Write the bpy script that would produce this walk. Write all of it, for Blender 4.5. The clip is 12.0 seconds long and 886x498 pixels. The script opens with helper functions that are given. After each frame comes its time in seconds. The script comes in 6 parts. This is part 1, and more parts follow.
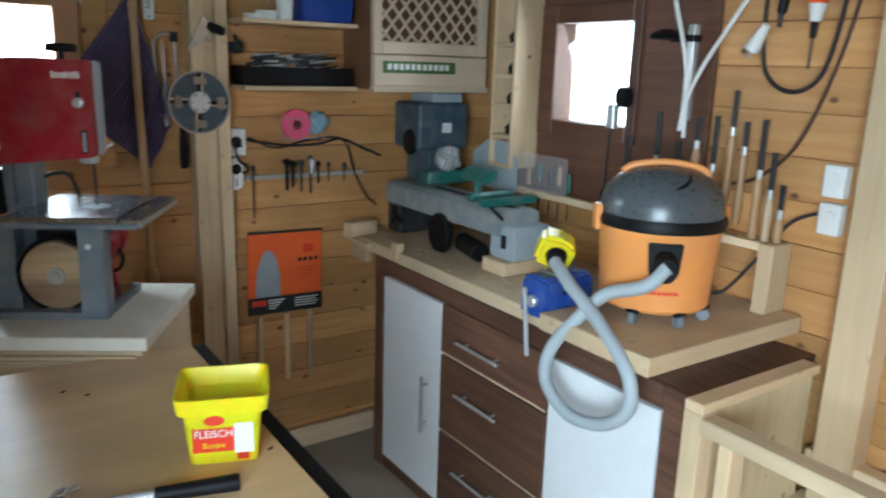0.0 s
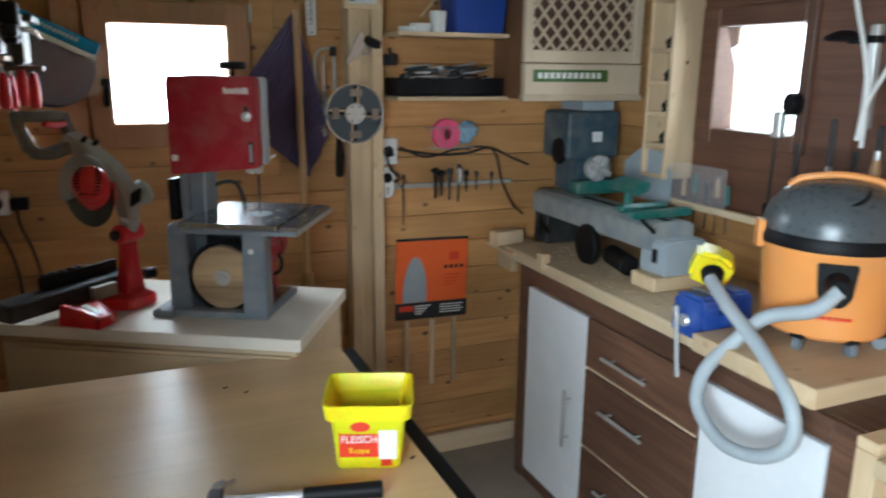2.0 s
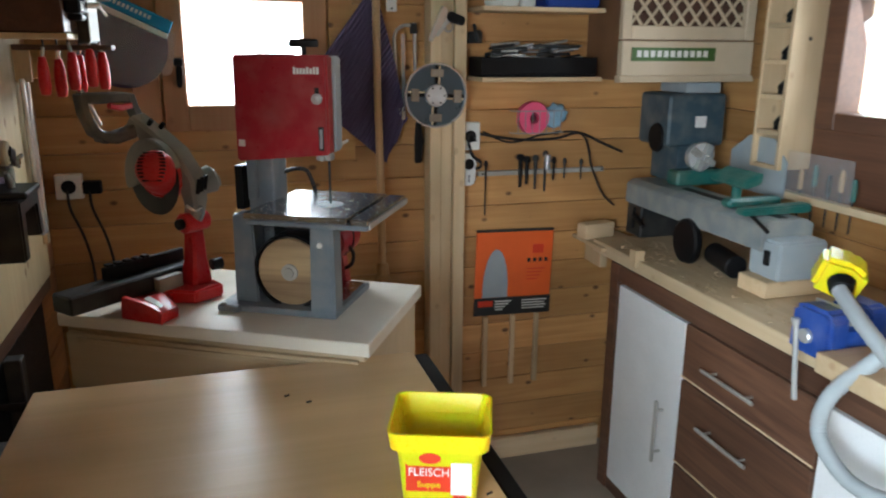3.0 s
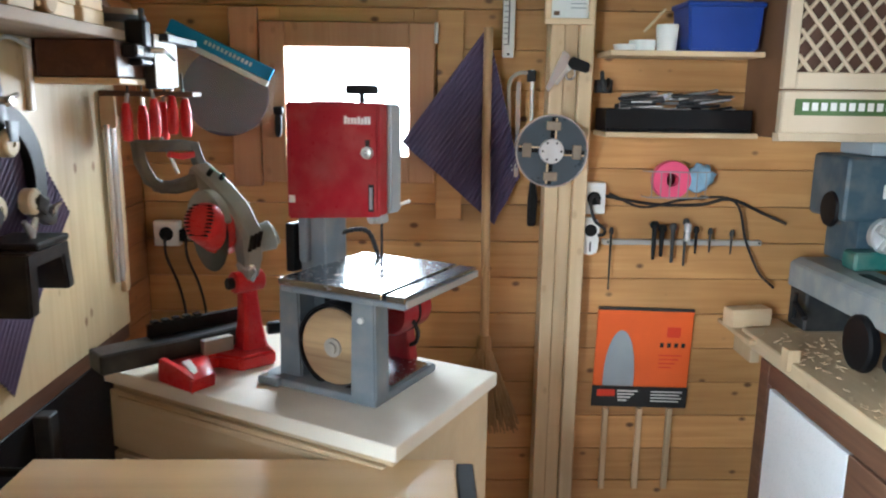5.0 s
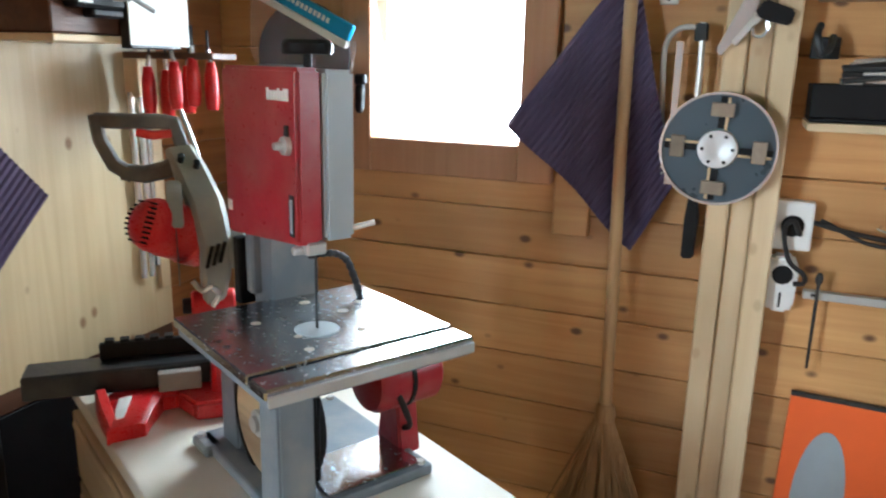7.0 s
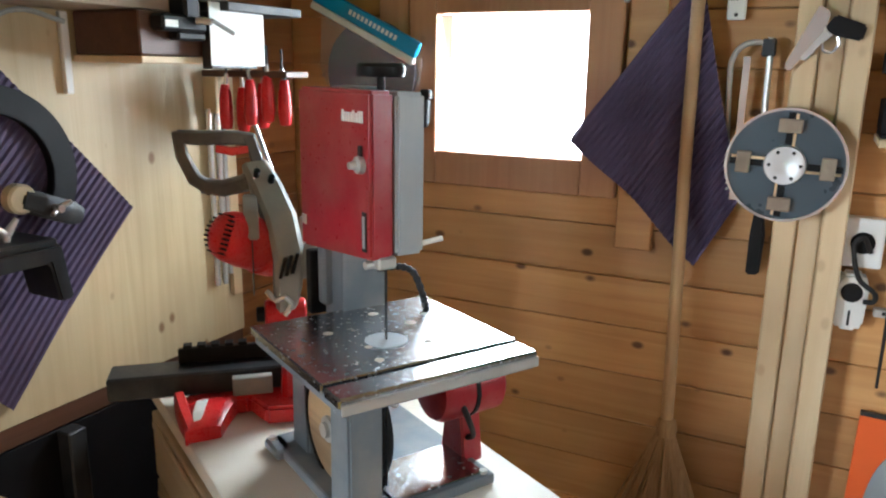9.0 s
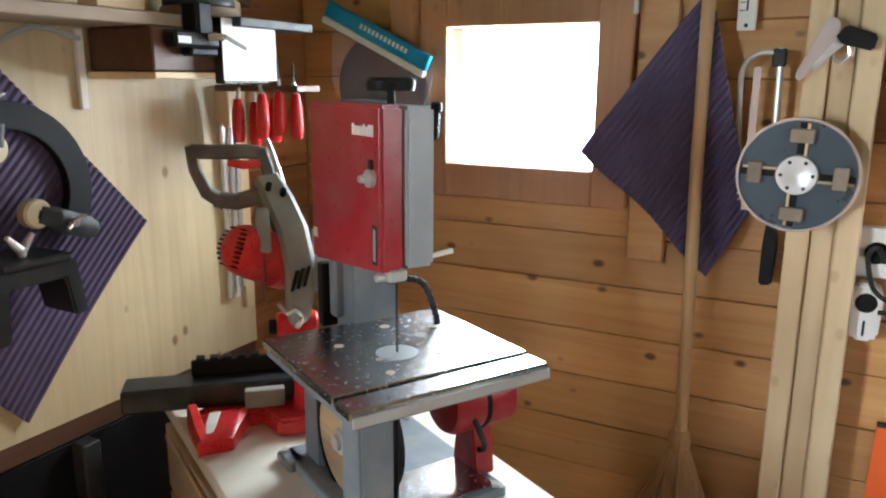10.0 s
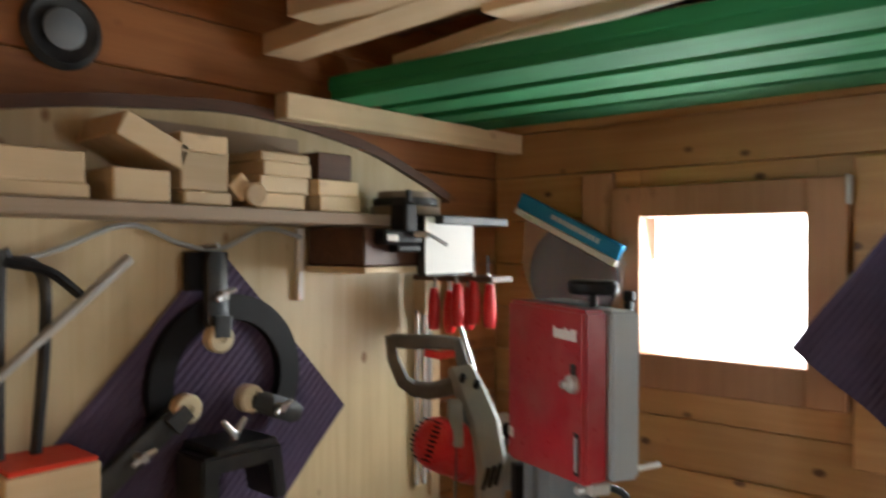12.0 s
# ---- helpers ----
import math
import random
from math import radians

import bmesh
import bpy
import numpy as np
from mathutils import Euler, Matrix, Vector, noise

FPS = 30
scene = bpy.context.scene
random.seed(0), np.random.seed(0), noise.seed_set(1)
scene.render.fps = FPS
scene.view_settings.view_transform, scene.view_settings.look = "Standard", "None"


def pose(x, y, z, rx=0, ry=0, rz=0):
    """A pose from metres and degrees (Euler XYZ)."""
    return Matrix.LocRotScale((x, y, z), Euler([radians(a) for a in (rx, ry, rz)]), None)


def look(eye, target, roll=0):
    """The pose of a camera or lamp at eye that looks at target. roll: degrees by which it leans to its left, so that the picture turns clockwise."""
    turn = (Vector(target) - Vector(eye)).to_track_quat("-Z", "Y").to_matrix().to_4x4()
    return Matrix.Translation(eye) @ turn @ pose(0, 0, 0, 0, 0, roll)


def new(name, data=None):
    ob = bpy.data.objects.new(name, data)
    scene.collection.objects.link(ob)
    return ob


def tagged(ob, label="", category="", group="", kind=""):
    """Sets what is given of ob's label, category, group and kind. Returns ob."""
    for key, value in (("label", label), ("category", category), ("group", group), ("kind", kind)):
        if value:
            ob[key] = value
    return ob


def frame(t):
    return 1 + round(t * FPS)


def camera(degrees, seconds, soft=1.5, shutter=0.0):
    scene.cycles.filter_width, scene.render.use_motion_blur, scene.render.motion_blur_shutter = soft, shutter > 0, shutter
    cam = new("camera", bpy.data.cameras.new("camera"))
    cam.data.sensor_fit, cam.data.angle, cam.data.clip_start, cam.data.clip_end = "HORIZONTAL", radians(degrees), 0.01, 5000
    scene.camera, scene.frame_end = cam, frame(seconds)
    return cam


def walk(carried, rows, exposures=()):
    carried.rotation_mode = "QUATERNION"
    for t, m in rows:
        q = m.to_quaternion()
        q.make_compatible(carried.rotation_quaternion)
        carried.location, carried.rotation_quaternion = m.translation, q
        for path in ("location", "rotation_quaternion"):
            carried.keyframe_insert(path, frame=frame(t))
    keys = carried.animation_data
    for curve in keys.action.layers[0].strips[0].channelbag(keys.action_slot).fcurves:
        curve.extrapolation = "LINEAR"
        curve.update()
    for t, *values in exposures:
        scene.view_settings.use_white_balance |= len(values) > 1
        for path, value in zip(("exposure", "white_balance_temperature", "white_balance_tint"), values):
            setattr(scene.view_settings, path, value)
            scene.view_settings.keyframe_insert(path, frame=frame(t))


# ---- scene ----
cam = camera(61.3, 12.0, 2.1, 0.5)
PATH = [
    (0, (0.461, 0.179, 1.641), (1.557, 1.782, 1.163), 1.8),
    (0.5, (0.466, 0.183, 1.642), (1.433, 1.861, 1.14), 1.6),
    (1, (0.484, 0.18, 1.651), (1.436, 1.871, 1.167), 1.3),
    (1.5, (0.47, 0.178, 1.667), (1.401, 1.888, 1.211), 1.0),
    (2, (0.467, 0.195, 1.654), (1.225, 1.985, 1.182), 0.6),
    (2.5, (0.473, 0.261, 1.653), (1.071, 2.102, 1.151), 0.2),
    (3, (0.529, 0.374, 1.646), (1.082, 2.224, 1.125), 0.4),
    (3.5, (0.648, 0.45, 1.658), (0.941, 2.364, 1.157), 0.2),
    (5.5, (0.956, 0.785, 1.628), (1.004, 2.747, 1.243), 0.8),
    (6, (1.109, 1.025, 1.62), (1.125, 2.985, 1.223), 0.8),
    (6.5, (1.288, 1.247, 1.619), (0.907, 3.16, 1.178), 2.1),
    (7, (1.308, 1.327, 1.636), (0.574, 3.124, 1.154), 1.3),
    (9, (1.307, 1.295, 1.656), (0.433, 3.033, 1.188), 0.9),
    (9.5, (1.308, 1.294, 1.659), (0.418, 3.026, 1.205), 0.7),
    (10, (1.311, 1.294, 1.659), (0.404, 3.022, 1.219), 0.4),
    (10.5, (1.316, 1.289, 1.664), (0.392, 3.023, 1.289), 0.4),
    (11, (1.311, 1.296, 1.67), (0.307, 3.005, 1.408), 0.4),
    (11.5, (1.292, 1.288, 1.69), (0.161, 2.932, 1.546), 0.5),
    (12, (1.273, 1.286, 1.706), (-0.042, 2.793, 1.707), 0.2),
]
walk(cam, [(t, look(eye, target, roll)) for t, eye, target, roll in PATH],
     exposures=[(0, -0.45, 5400, 0), (2.0, -0.35, 5600, 2), (3.2, -0.25, 5900, 4), (3.7, 0.1, 5800, 4), (5.5, 0.62, 5600, 4), (6.5, 0.58, 5550, 2), (7.2, 0.55, 5600, 2), (9.0, 0.52, 5800, 4), (10.5, 0.56, 6000, 5), (11.2, 0.18, 6300, 7), (12.0, -0.08, 6500, 7)])

# ---- light ----
world = bpy.data.worlds.new("world")
scene.world = world
world.use_nodes = True
wn = world.node_tree.nodes
sky = wn.new("ShaderNodeTexSky")
sky.sky_type, sky.sun_disc, sky.sun_elevation, sky.sun_rotation = "NISHITA", False, radians(40), radians(120)
wn["Background"].inputs[1].default_value = 0.15
world.node_tree.links.new(sky.outputs[0], wn["Background"].inputs[0])


def area(name, eye, target, sx, sy, watts, color=(1, 1, 1)):
    lamp = bpy.data.lights.new(name, "AREA")
    lamp.shape, lamp.size, lamp.size_y, lamp.energy, lamp.color = "RECTANGLE", sx, sy, watts, color
    ob = new(name, lamp)
    ob.matrix_world = look(eye, target)
    return ob


# Fill lamp added outside an unseen doorway to light the bench side.
area("side_door_fill", (-0.85, -0.72, 1.62), (1.8, 1.55, 0.15), 1.3, 1.2, 200, (0.92, 0.97, 1.0))
area("window_daylight", (0.62, 3.11, 1.62), (1.25, 1.2, 0.9), 0.42, 0.38, 14, (0.93, 0.97, 1.0))
area("window_daylight", (2.53, 2.135, 1.63), (0.6, 1.7, 0.8), 0.42, 0.40, 3.5, (0.95, 0.98, 1.0))


# ---- materials ----
def nodes_of(name):
    m = bpy.data.materials.new(name)
    m.use_nodes = True
    return m, m.node_tree.nodes, m.node_tree.links, m.node_tree.nodes["Principled BSDF"]


def mat(name, color, rough=0.5, metal=0.0, var=0.12, scale=9.0, bump=0.1, dust=0.0, alpha=1.0, trans=0.0, coat=0.0, spec=0.35):
    """Paint, plastic, metal or paper, with blotches, fine grain and a film of saw dust."""
    m, n, l, b = nodes_of(name)
    tc = n.new("ShaderNodeTexCoord")
    big, fine = n.new("ShaderNodeTexNoise"), n.new("ShaderNodeTexNoise")
    big.inputs["Scale"].default_value, big.inputs["Detail"].default_value = scale, 5
    fine.inputs["Scale"].default_value, fine.inputs["Detail"].default_value = scale * 22, 3
    for t in (big, fine):
        l.new(tc.outputs["Object"], t.inputs["Vector"])
    ramp = n.new("ShaderNodeValToRGB")
    ramp.color_ramp.elements[0].position, ramp.color_ramp.elements[1].position = 0.3, 0.72
    ramp.color_ramp.elements[0].color = (*[c * (1 - var) for c in color], 1)
    ramp.color_ramp.elements[1].color = (*[min(1, c * (1 + var)) for c in color], 1)
    l.new(big.outputs["Fac"], ramp.inputs[0])
    col = ramp.outputs[0]
    if dust:
        mix, th = n.new("ShaderNodeMix"), n.new("ShaderNodeMapRange")
        mix.data_type = "RGBA"
        mix.inputs[7].default_value = (0.55, 0.47, 0.36, 1)
        spots = n.new("ShaderNodeTexNoise")
        spots.inputs["Scale"].default_value, spots.inputs["Detail"].default_value = 17, 8
        l.new(tc.outputs["Object"], spots.inputs["Vector"])
        th.inputs[1].default_value, th.inputs[2].default_value, th.inputs[4].default_value = 0.42, 0.75, dust
        l.new(spots.outputs["Fac"], th.inputs[0])
        l.new(th.outputs[0], mix.inputs[0])
        l.new(col, mix.inputs[6])
        col = mix.outputs[2]
    l.new(col, b.inputs["Base Color"])
    rr = n.new("ShaderNodeMapRange")
    rr.inputs[3].default_value, rr.inputs[4].default_value = max(0.02, rough - 0.12), min(1, rough + 0.12)
    l.new(fine.outputs["Fac"], rr.inputs[0])
    l.new(rr.outputs[0], b.inputs["Roughness"])
    bp = n.new("ShaderNodeBump")
    bp.inputs["Strength"].default_value, bp.inputs["Distance"].default_value = bump, 0.003
    l.new(fine.outputs["Fac"], bp.inputs["Height"])
    l.new(bp.outputs[0], b.inputs["Normal"])
    b.inputs["Metallic"].default_value, b.inputs["Alpha"].default_value = metal, alpha
    b.inputs["Specular IOR Level"].default_value = spec
    b.inputs["Transmission Weight"].default_value, b.inputs["Coat Weight"].default_value = trans, coat
    return m


def wood(name, light, dark, axis=0, rough=0.55, knots=0.6, ring=26.0, contrast=0.7, knot_color=(0.09, 0.035, 0.015)):
    """Sawn wood: long grain along an axis, slow colour drift, dark knots; each object has its own cut."""
    m, n, l, b = nodes_of(name)
    tc, info, add = n.new("ShaderNodeTexCoord"), n.new("ShaderNodeObjectInfo"), n.new("ShaderNodeVectorMath")
    mul = n.new("ShaderNodeMath")
    mul.operation, mul.inputs[1].default_value = "MULTIPLY", 37.0
    l.new(info.outputs["Random"], mul.inputs[0])
    l.new(tc.outputs["Object"], add.inputs[0])
    l.new(mul.outputs[0], add.inputs[1])
    stretch = n.new("ShaderNodeMapping")
    sc = [ring, ring, ring]
    sc[axis] = ring * 0.05
    stretch.inputs["Scale"].default_value = sc
    l.new(add.outputs[0], stretch.inputs[0])
    grain, drift, fibre = (n.new("ShaderNodeTexNoise") for _ in range(3))
    grain.inputs["Scale"].default_value, grain.inputs["Detail"].default_value, grain.inputs["Distortion"].default_value = 1.6, 6, 0.8
    fibre.inputs["Scale"].default_value, fibre.inputs["Detail"].default_value = 9, 3
    drift.inputs["Scale"].default_value, drift.inputs["Detail"].default_value = 2.2, 3
    l.new(stretch.outputs[0], grain.inputs["Vector"])
    l.new(stretch.outputs[0], fibre.inputs["Vector"])
    l.new(add.outputs[0], drift.inputs["Vector"])
    ramp = n.new("ShaderNodeValToRGB")
    ramp.color_ramp.elements[0].position, ramp.color_ramp.elements[1].position = 0.5 - 0.28 * contrast, 0.5 + 0.22 / max(contrast, 0.3)
    ramp.color_ramp.elements[0].color, ramp.color_ramp.elements[1].color = (*dark, 1), (*light, 1)
    l.new(grain.outputs["Fac"], ramp.inputs[0])
    tone, tr = n.new("ShaderNodeHueSaturation"), n.new("ShaderNodeMapRange")
    tr.inputs[1].default_value, tr.inputs[2].default_value, tr.inputs[3].default_value, tr.inputs[4].default_value = 0.3, 0.7, 0.78, 1.2
    l.new(drift.outputs["Fac"], tr.inputs[0])
    each = n.new("ShaderNodeMapRange")
    each.inputs[3].default_value, each.inputs[4].default_value = 0.82, 1.15
    l.new(info.outputs["Random"], each.inputs[0])
    both = n.new("ShaderNodeMath")
    both.operation = "MULTIPLY"
    l.new(tr.outputs[0], both.inputs[0])
    l.new(each.outputs[0], both.inputs[1])
    l.new(both.outputs[0], tone.inputs["Value"])
    l.new(ramp.outputs[0], tone.inputs["Color"])
    col = tone.outputs[0]
    if knots:
        kmap, vor = n.new("ShaderNodeMapping"), n.new("ShaderNodeTexVoronoi")
        ks = [5.2, 5.2, 5.2]
        ks[axis] = 3.4
        kmap.inputs["Scale"].default_value = ks
        l.new(add.outputs[0], kmap.inputs[0])
        l.new(kmap.outputs[0], vor.inputs["Vector"])
        vor.inputs["Scale"].default_value = 2.4 if axis < 2 else 2.6
        kr, mix = n.new("ShaderNodeMapRange"), n.new("ShaderNodeMix")
        kr.inputs[1].default_value, kr.inputs[2].default_value, kr.inputs[3].default_value, kr.inputs[4].default_value = 0.07, 0.145, knots, 0.0
        l.new(vor.outputs["Distance"], kr.inputs[0])
        mix.data_type = "RGBA"
        mix.inputs[7].default_value = (*knot_color, 1)
        l.new(kr.outputs[0], mix.inputs[0])
        l.new(col, mix.inputs[6])
        col = mix.outputs[2]
    l.new(col, b.inputs["Base Color"])
    rr = n.new("ShaderNodeMapRange")
    rr.inputs[3].default_value, rr.inputs[4].default_value = rough - 0.1, rough + 0.15
    l.new(fibre.outputs["Fac"], rr.inputs[0])
    l.new(rr.outputs[0], b.inputs["Roughness"])
    bp = n.new("ShaderNodeBump")
    bp.inputs["Strength"].default_value, bp.inputs["Distance"].default_value = 0.25, 0.002
    l.new(fibre.outputs["Fac"], bp.inputs["Height"])
    l.new(bp.outputs[0], b.inputs["Normal"])
    return m


def glow(name, color, strength):
    m, n, l, b = nodes_of(name)
    tc, wave, ramp = n.new("ShaderNodeTexCoord"), n.new("ShaderNodeTexNoise"), n.new("ShaderNodeValToRGB")
    mp = n.new("ShaderNodeMapping")
    mp.inputs["Scale"].default_value = (3, 3, 0.4)
    l.new(tc.outputs["Object"], mp.inputs[0])
    l.new(mp.outputs[0], wave.inputs["Vector"])
    wave.inputs["Scale"].default_value = 2.2
    ramp.color_ramp.elements[0].position, ramp.color_ramp.elements[1].position = 0.42, 0.56
    ramp.color_ramp.elements[0].color = (color[0] * 0.55, color[1] * 0.72, color[2] * 0.8, 1)
    ramp.color_ramp.elements[1].color = (*color, 1)
    l.new(wave.outputs["Fac"], ramp.inputs[0])
    b.inputs["Base Color"].default_value = (0.8, 0.8, 0.8, 1)
    l.new(ramp.outputs[0], b.inputs["Emission Color"])
    b.inputs["Emission Strength"].default_value = strength
    return m


PINE = wood("pine_boards", (0.63, 0.355, 0.138), (0.49, 0.242, 0.08), 0, 0.45, 0.9)
PINE_Y = wood("pine_boards_along", (0.63, 0.355, 0.138), (0.49, 0.242, 0.08), 1, 0.45, 0.9)
RED_PINE = wood("stained_pine", (0.40, 0.165, 0.052), (0.27, 0.10, 0.03), 1, 0.5, 0.5)
FRAME_PINE = wood("window_frame_pine", (0.54, 0.29, 0.15), (0.43, 0.21, 0.10), 2, 0.5, 0.25, contrast=0.4)
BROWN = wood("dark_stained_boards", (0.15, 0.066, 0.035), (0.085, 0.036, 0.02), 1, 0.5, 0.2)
PANEL = wood("pale_spruce_panel", (0.62, 0.52, 0.33), (0.51, 0.40, 0.23), 2, 0.45, 0.85, 20, 0.7, (0.22, 0.10, 0.04))
BATTEN = wood("raw_batten", (0.74, 0.58, 0.37), (0.63, 0.46, 0.27), 2, 0.6, 0.3, 22, 0.5, (0.25, 0.11, 0.05))
BATTEN_X = wood("raw_batten_cross", (0.74, 0.58, 0.38), (0.63, 0.46, 0.27), 0, 0.6, 0.3, 22, 0.5, (0.25, 0.11, 0.05))
BATTEN_Y = wood("raw_batten_along", (0.74, 0.60, 0.40), (0.64, 0.49, 0.30), 1, 0.6, 0.3, 22, 0.5, (0.25, 0.11, 0.05))
WALNUT = wood("walnut_laminate", (0.17, 0.085, 0.05), (0.075, 0.036, 0.024), 1, 0.42, 0.0, 30, 0.9)
CREAM = wood("cream_dresser", (0.66, 0.54, 0.36), (0.60, 0.47, 0.29), 0, 0.5, 0.0, 14, 0.4)
GREENWOOD = wood("green_painted_board", (0.02, 0.24, 0.08), (0.012, 0.16, 0.052), 0, 0.8, 0.15, 20, 0.5, (0.02, 0.06, 0.03))
HANDLE = wood("turned_beech", (0.58, 0.38, 0.19), (0.46, 0.27, 0.12), 2, 0.4, 0.0, 30, 0.5)
PLY = wood("scorched_plywood", (0.66, 0.47, 0.25), (0.17, 0.09, 0.045), 0, 0.4, 0.0, 16, 1.1)
GREYWOOD = wood("weathered_floor", (0.34, 0.27, 0.20), (0.25, 0.19, 0.14), 1, 0.7, 0.2, 18, 0.6)
TABLE = wood("birch_plywood", (0.66, 0.47, 0.26), (0.56, 0.38, 0.19), 0, 0.33, 0.0, 9, 0.5)
WHITE = mat("white_melamine", (0.78, 0.79, 0.80), 0.3, var=0.04, bump=0.02)
IVORY = mat("ivory_paint", (0.62, 0.50, 0.35), 0.4, var=0.06, bump=0.03)
WHITE_P = mat("white_plastic", (0.78, 0.77, 0.73), 0.35, var=0.05, bump=0.02)
PAPER = mat("paper", (0.80, 0.80, 0.78), 0.8, var=0.03)
RED = mat("red_enamel", (0.34, 0.012, 0.022), 0.32, var=0.18, scale=6, bump=0.04, dust=0.12)
RED_P = mat("red_plastic", (0.62, 0.015, 0.02), 0.3, var=0.15, bump=0.03, dust=0.1)
GREY = mat("grey_enamel", (0.17, 0.20, 0.23), 0.4, var=0.12, bump=0.05, dust=0.22)
LGREY = mat("light_grey_enamel", (0.36, 0.41, 0.44), 0.4, var=0.08, bump=0.04, dust=0.15)
LATHE = mat("lathe_grey_casting", (0.23, 0.26, 0.27), 0.38, var=0.12, bump=0.06, dust=0.3)
NAVY = mat("blue_grey_casting", (0.05, 0.085, 0.11), 0.4, var=0.2, bump=0.05, dust=0.15)
TEAL = mat("green_enamel", (0.02, 0.13, 0.11), 0.35, var=0.2, bump=0.04, dust=0.15)
BLUE = mat("blue_enamel", (0.02, 0.07, 0.33), 0.35, var=0.25, bump=0.06, dust=0.12)
BLUE_P = mat("blue_plastic", (0.02, 0.06, 0.30), 0.35, var=0.12, bump=0.02)
CYAN = mat("blue_card", (0.02, 0.27, 0.52), 0.35, var=0.1, bump=0.02)
STEEL = mat("dusty_steel", (0.50, 0.52, 0.54), 0.24, 1.0, var=0.14, scale=5, bump=0.004, dust=0.22)
CHROME = mat("chrome", (0.78, 0.79, 0.80), 0.2, 0.65, var=0.06, bump=0.02)
ALU = mat("worn_aluminium", (0.52, 0.52, 0.50), 0.38, 0.55, var=0.12, bump=0.05)
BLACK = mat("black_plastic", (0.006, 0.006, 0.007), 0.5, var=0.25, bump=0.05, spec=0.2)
DARKST = mat("dark_steel", (0.03, 0.033, 0.036), 0.45, 0.3, var=0.25, bump=0.08, dust=0.06)
RUBBER = mat("rubber_cable", (0.02, 0.018, 0.017), 0.6, var=0.2)
YELLOW = mat("yellow_plastic", (0.88, 0.74, 0.01), 0.3, var=0.05, bump=0.02)
YELLOW.node_tree.nodes["Principled BSDF"].inputs["Subsurface Weight"].default_value = 0.35
YELLOW.node_tree.nodes["Principled BSDF"].inputs["Subsurface Scale"].default_value = 0.01
ORANGE = mat("orange_plastic", (0.82, 0.33, 0.085), 0.38, var=0.1, scale=5, bump=0.03, dust=0.12)
SMOKE = mat("smoky_grey_plastic", (0.085, 0.095, 0.10), 0.3, var=0.22, scale=3, bump=0.0, spec=0.5)
HOSE = mat("grey_hose", (0.40, 0.44, 0.46), 0.4, var=0.08, bump=0.03)
PURPLE = mat("purple_mat", (0.088, 0.064, 0.128), 0.7, var=0.25, scale=4, bump=0.2)
ORANGE_C = mat("orange_card", (0.80, 0.13, 0.025), 0.45, var=0.06, bump=0.02)
GREYCARD = mat("grey_print", (0.33, 0.36, 0.38), 0.4, var=0.08)
PINK = mat("pink_tape", (0.75, 0.09, 0.20), 0.4, var=0.1)
SKYBL = mat("pale_blue_cloth", (0.25, 0.42, 0.55), 0.7, var=0.15)
STRAW = wood("straw", (0.42, 0.24, 0.10), (0.24, 0.12, 0.045), 2, 0.8, 0.0, 60, 1.0)
VIOLETDISC = mat("dark_violet_disc", (0.045, 0.03, 0.055), 0.6, var=0.2)
GREENLBL = mat("green_label", (0.06, 0.12, 0.03), 0.4, var=0.3)
REDINK = mat("red_print", (0.70, 0.05, 0.02), 0.45, var=0.06)
INK = mat("black_print", (0.02, 0.02, 0.02), 0.5, var=0.05)
CONCRETE = mat("dusty_floor", (0.33, 0.28, 0.23), 0.75, var=0.15, scale=4, bump=0.2)
SKIN = mat("clear_film", (0.9, 0.9, 0.92), 0.12, var=0.02, bump=0.1, alpha=0.1)
SKYGLOW = glow("overcast_sky", (1.0, 1.0, 1.0), 5.0)
# Weak glow for the unseen backdrop beyond the added doorway.
ADDEDGLOW = glow("added_garden_glow", (0.75, 0.95, 0.85), 0.8)
GLASS = bpy.data.materials.new("window_glass")
GLASS.use_nodes = True
_g = GLASS.node_tree.nodes["Principled BSDF"]
_g.inputs["Base Color"].default_value, _g.inputs["Roughness"].default_value = (1, 1, 1, 1), 0.03
_g.inputs["Transmission Weight"].default_value, _g.inputs["IOR"].default_value = 1.0, 1.1
_g.inputs["Alpha"].default_value = 0.25


# ---- mesh helpers ----
def box(x0, x1, y0, y1, z0, z1, bev=0.0015, seg=1):
    bm = bmesh.new()
    bmesh.ops.create_cube(bm, size=1)
    bm.transform(Matrix.Translation(((x0 + x1) / 2, (y0 + y1) / 2, (z0 + z1) / 2)) @ Matrix.Diagonal((x1 - x0, y1 - y0, z1 - z0, 1)))
    if bev:
        bmesh.ops.bevel(bm, geom=bm.edges[:], offset=bev, segments=seg, affect="EDGES", profile=0.6)
    return bm


def join(*bms):
    out = bmesh.new()
    for b in bms:
        me = bpy.data.meshes.new("tmp")
        b.to_mesh(me)
        b.free()
        out.from_mesh(me)
        bpy.data.meshes.remove(me)
    return out


def moved(bm, m):
    bm.transform(m)
    return bm


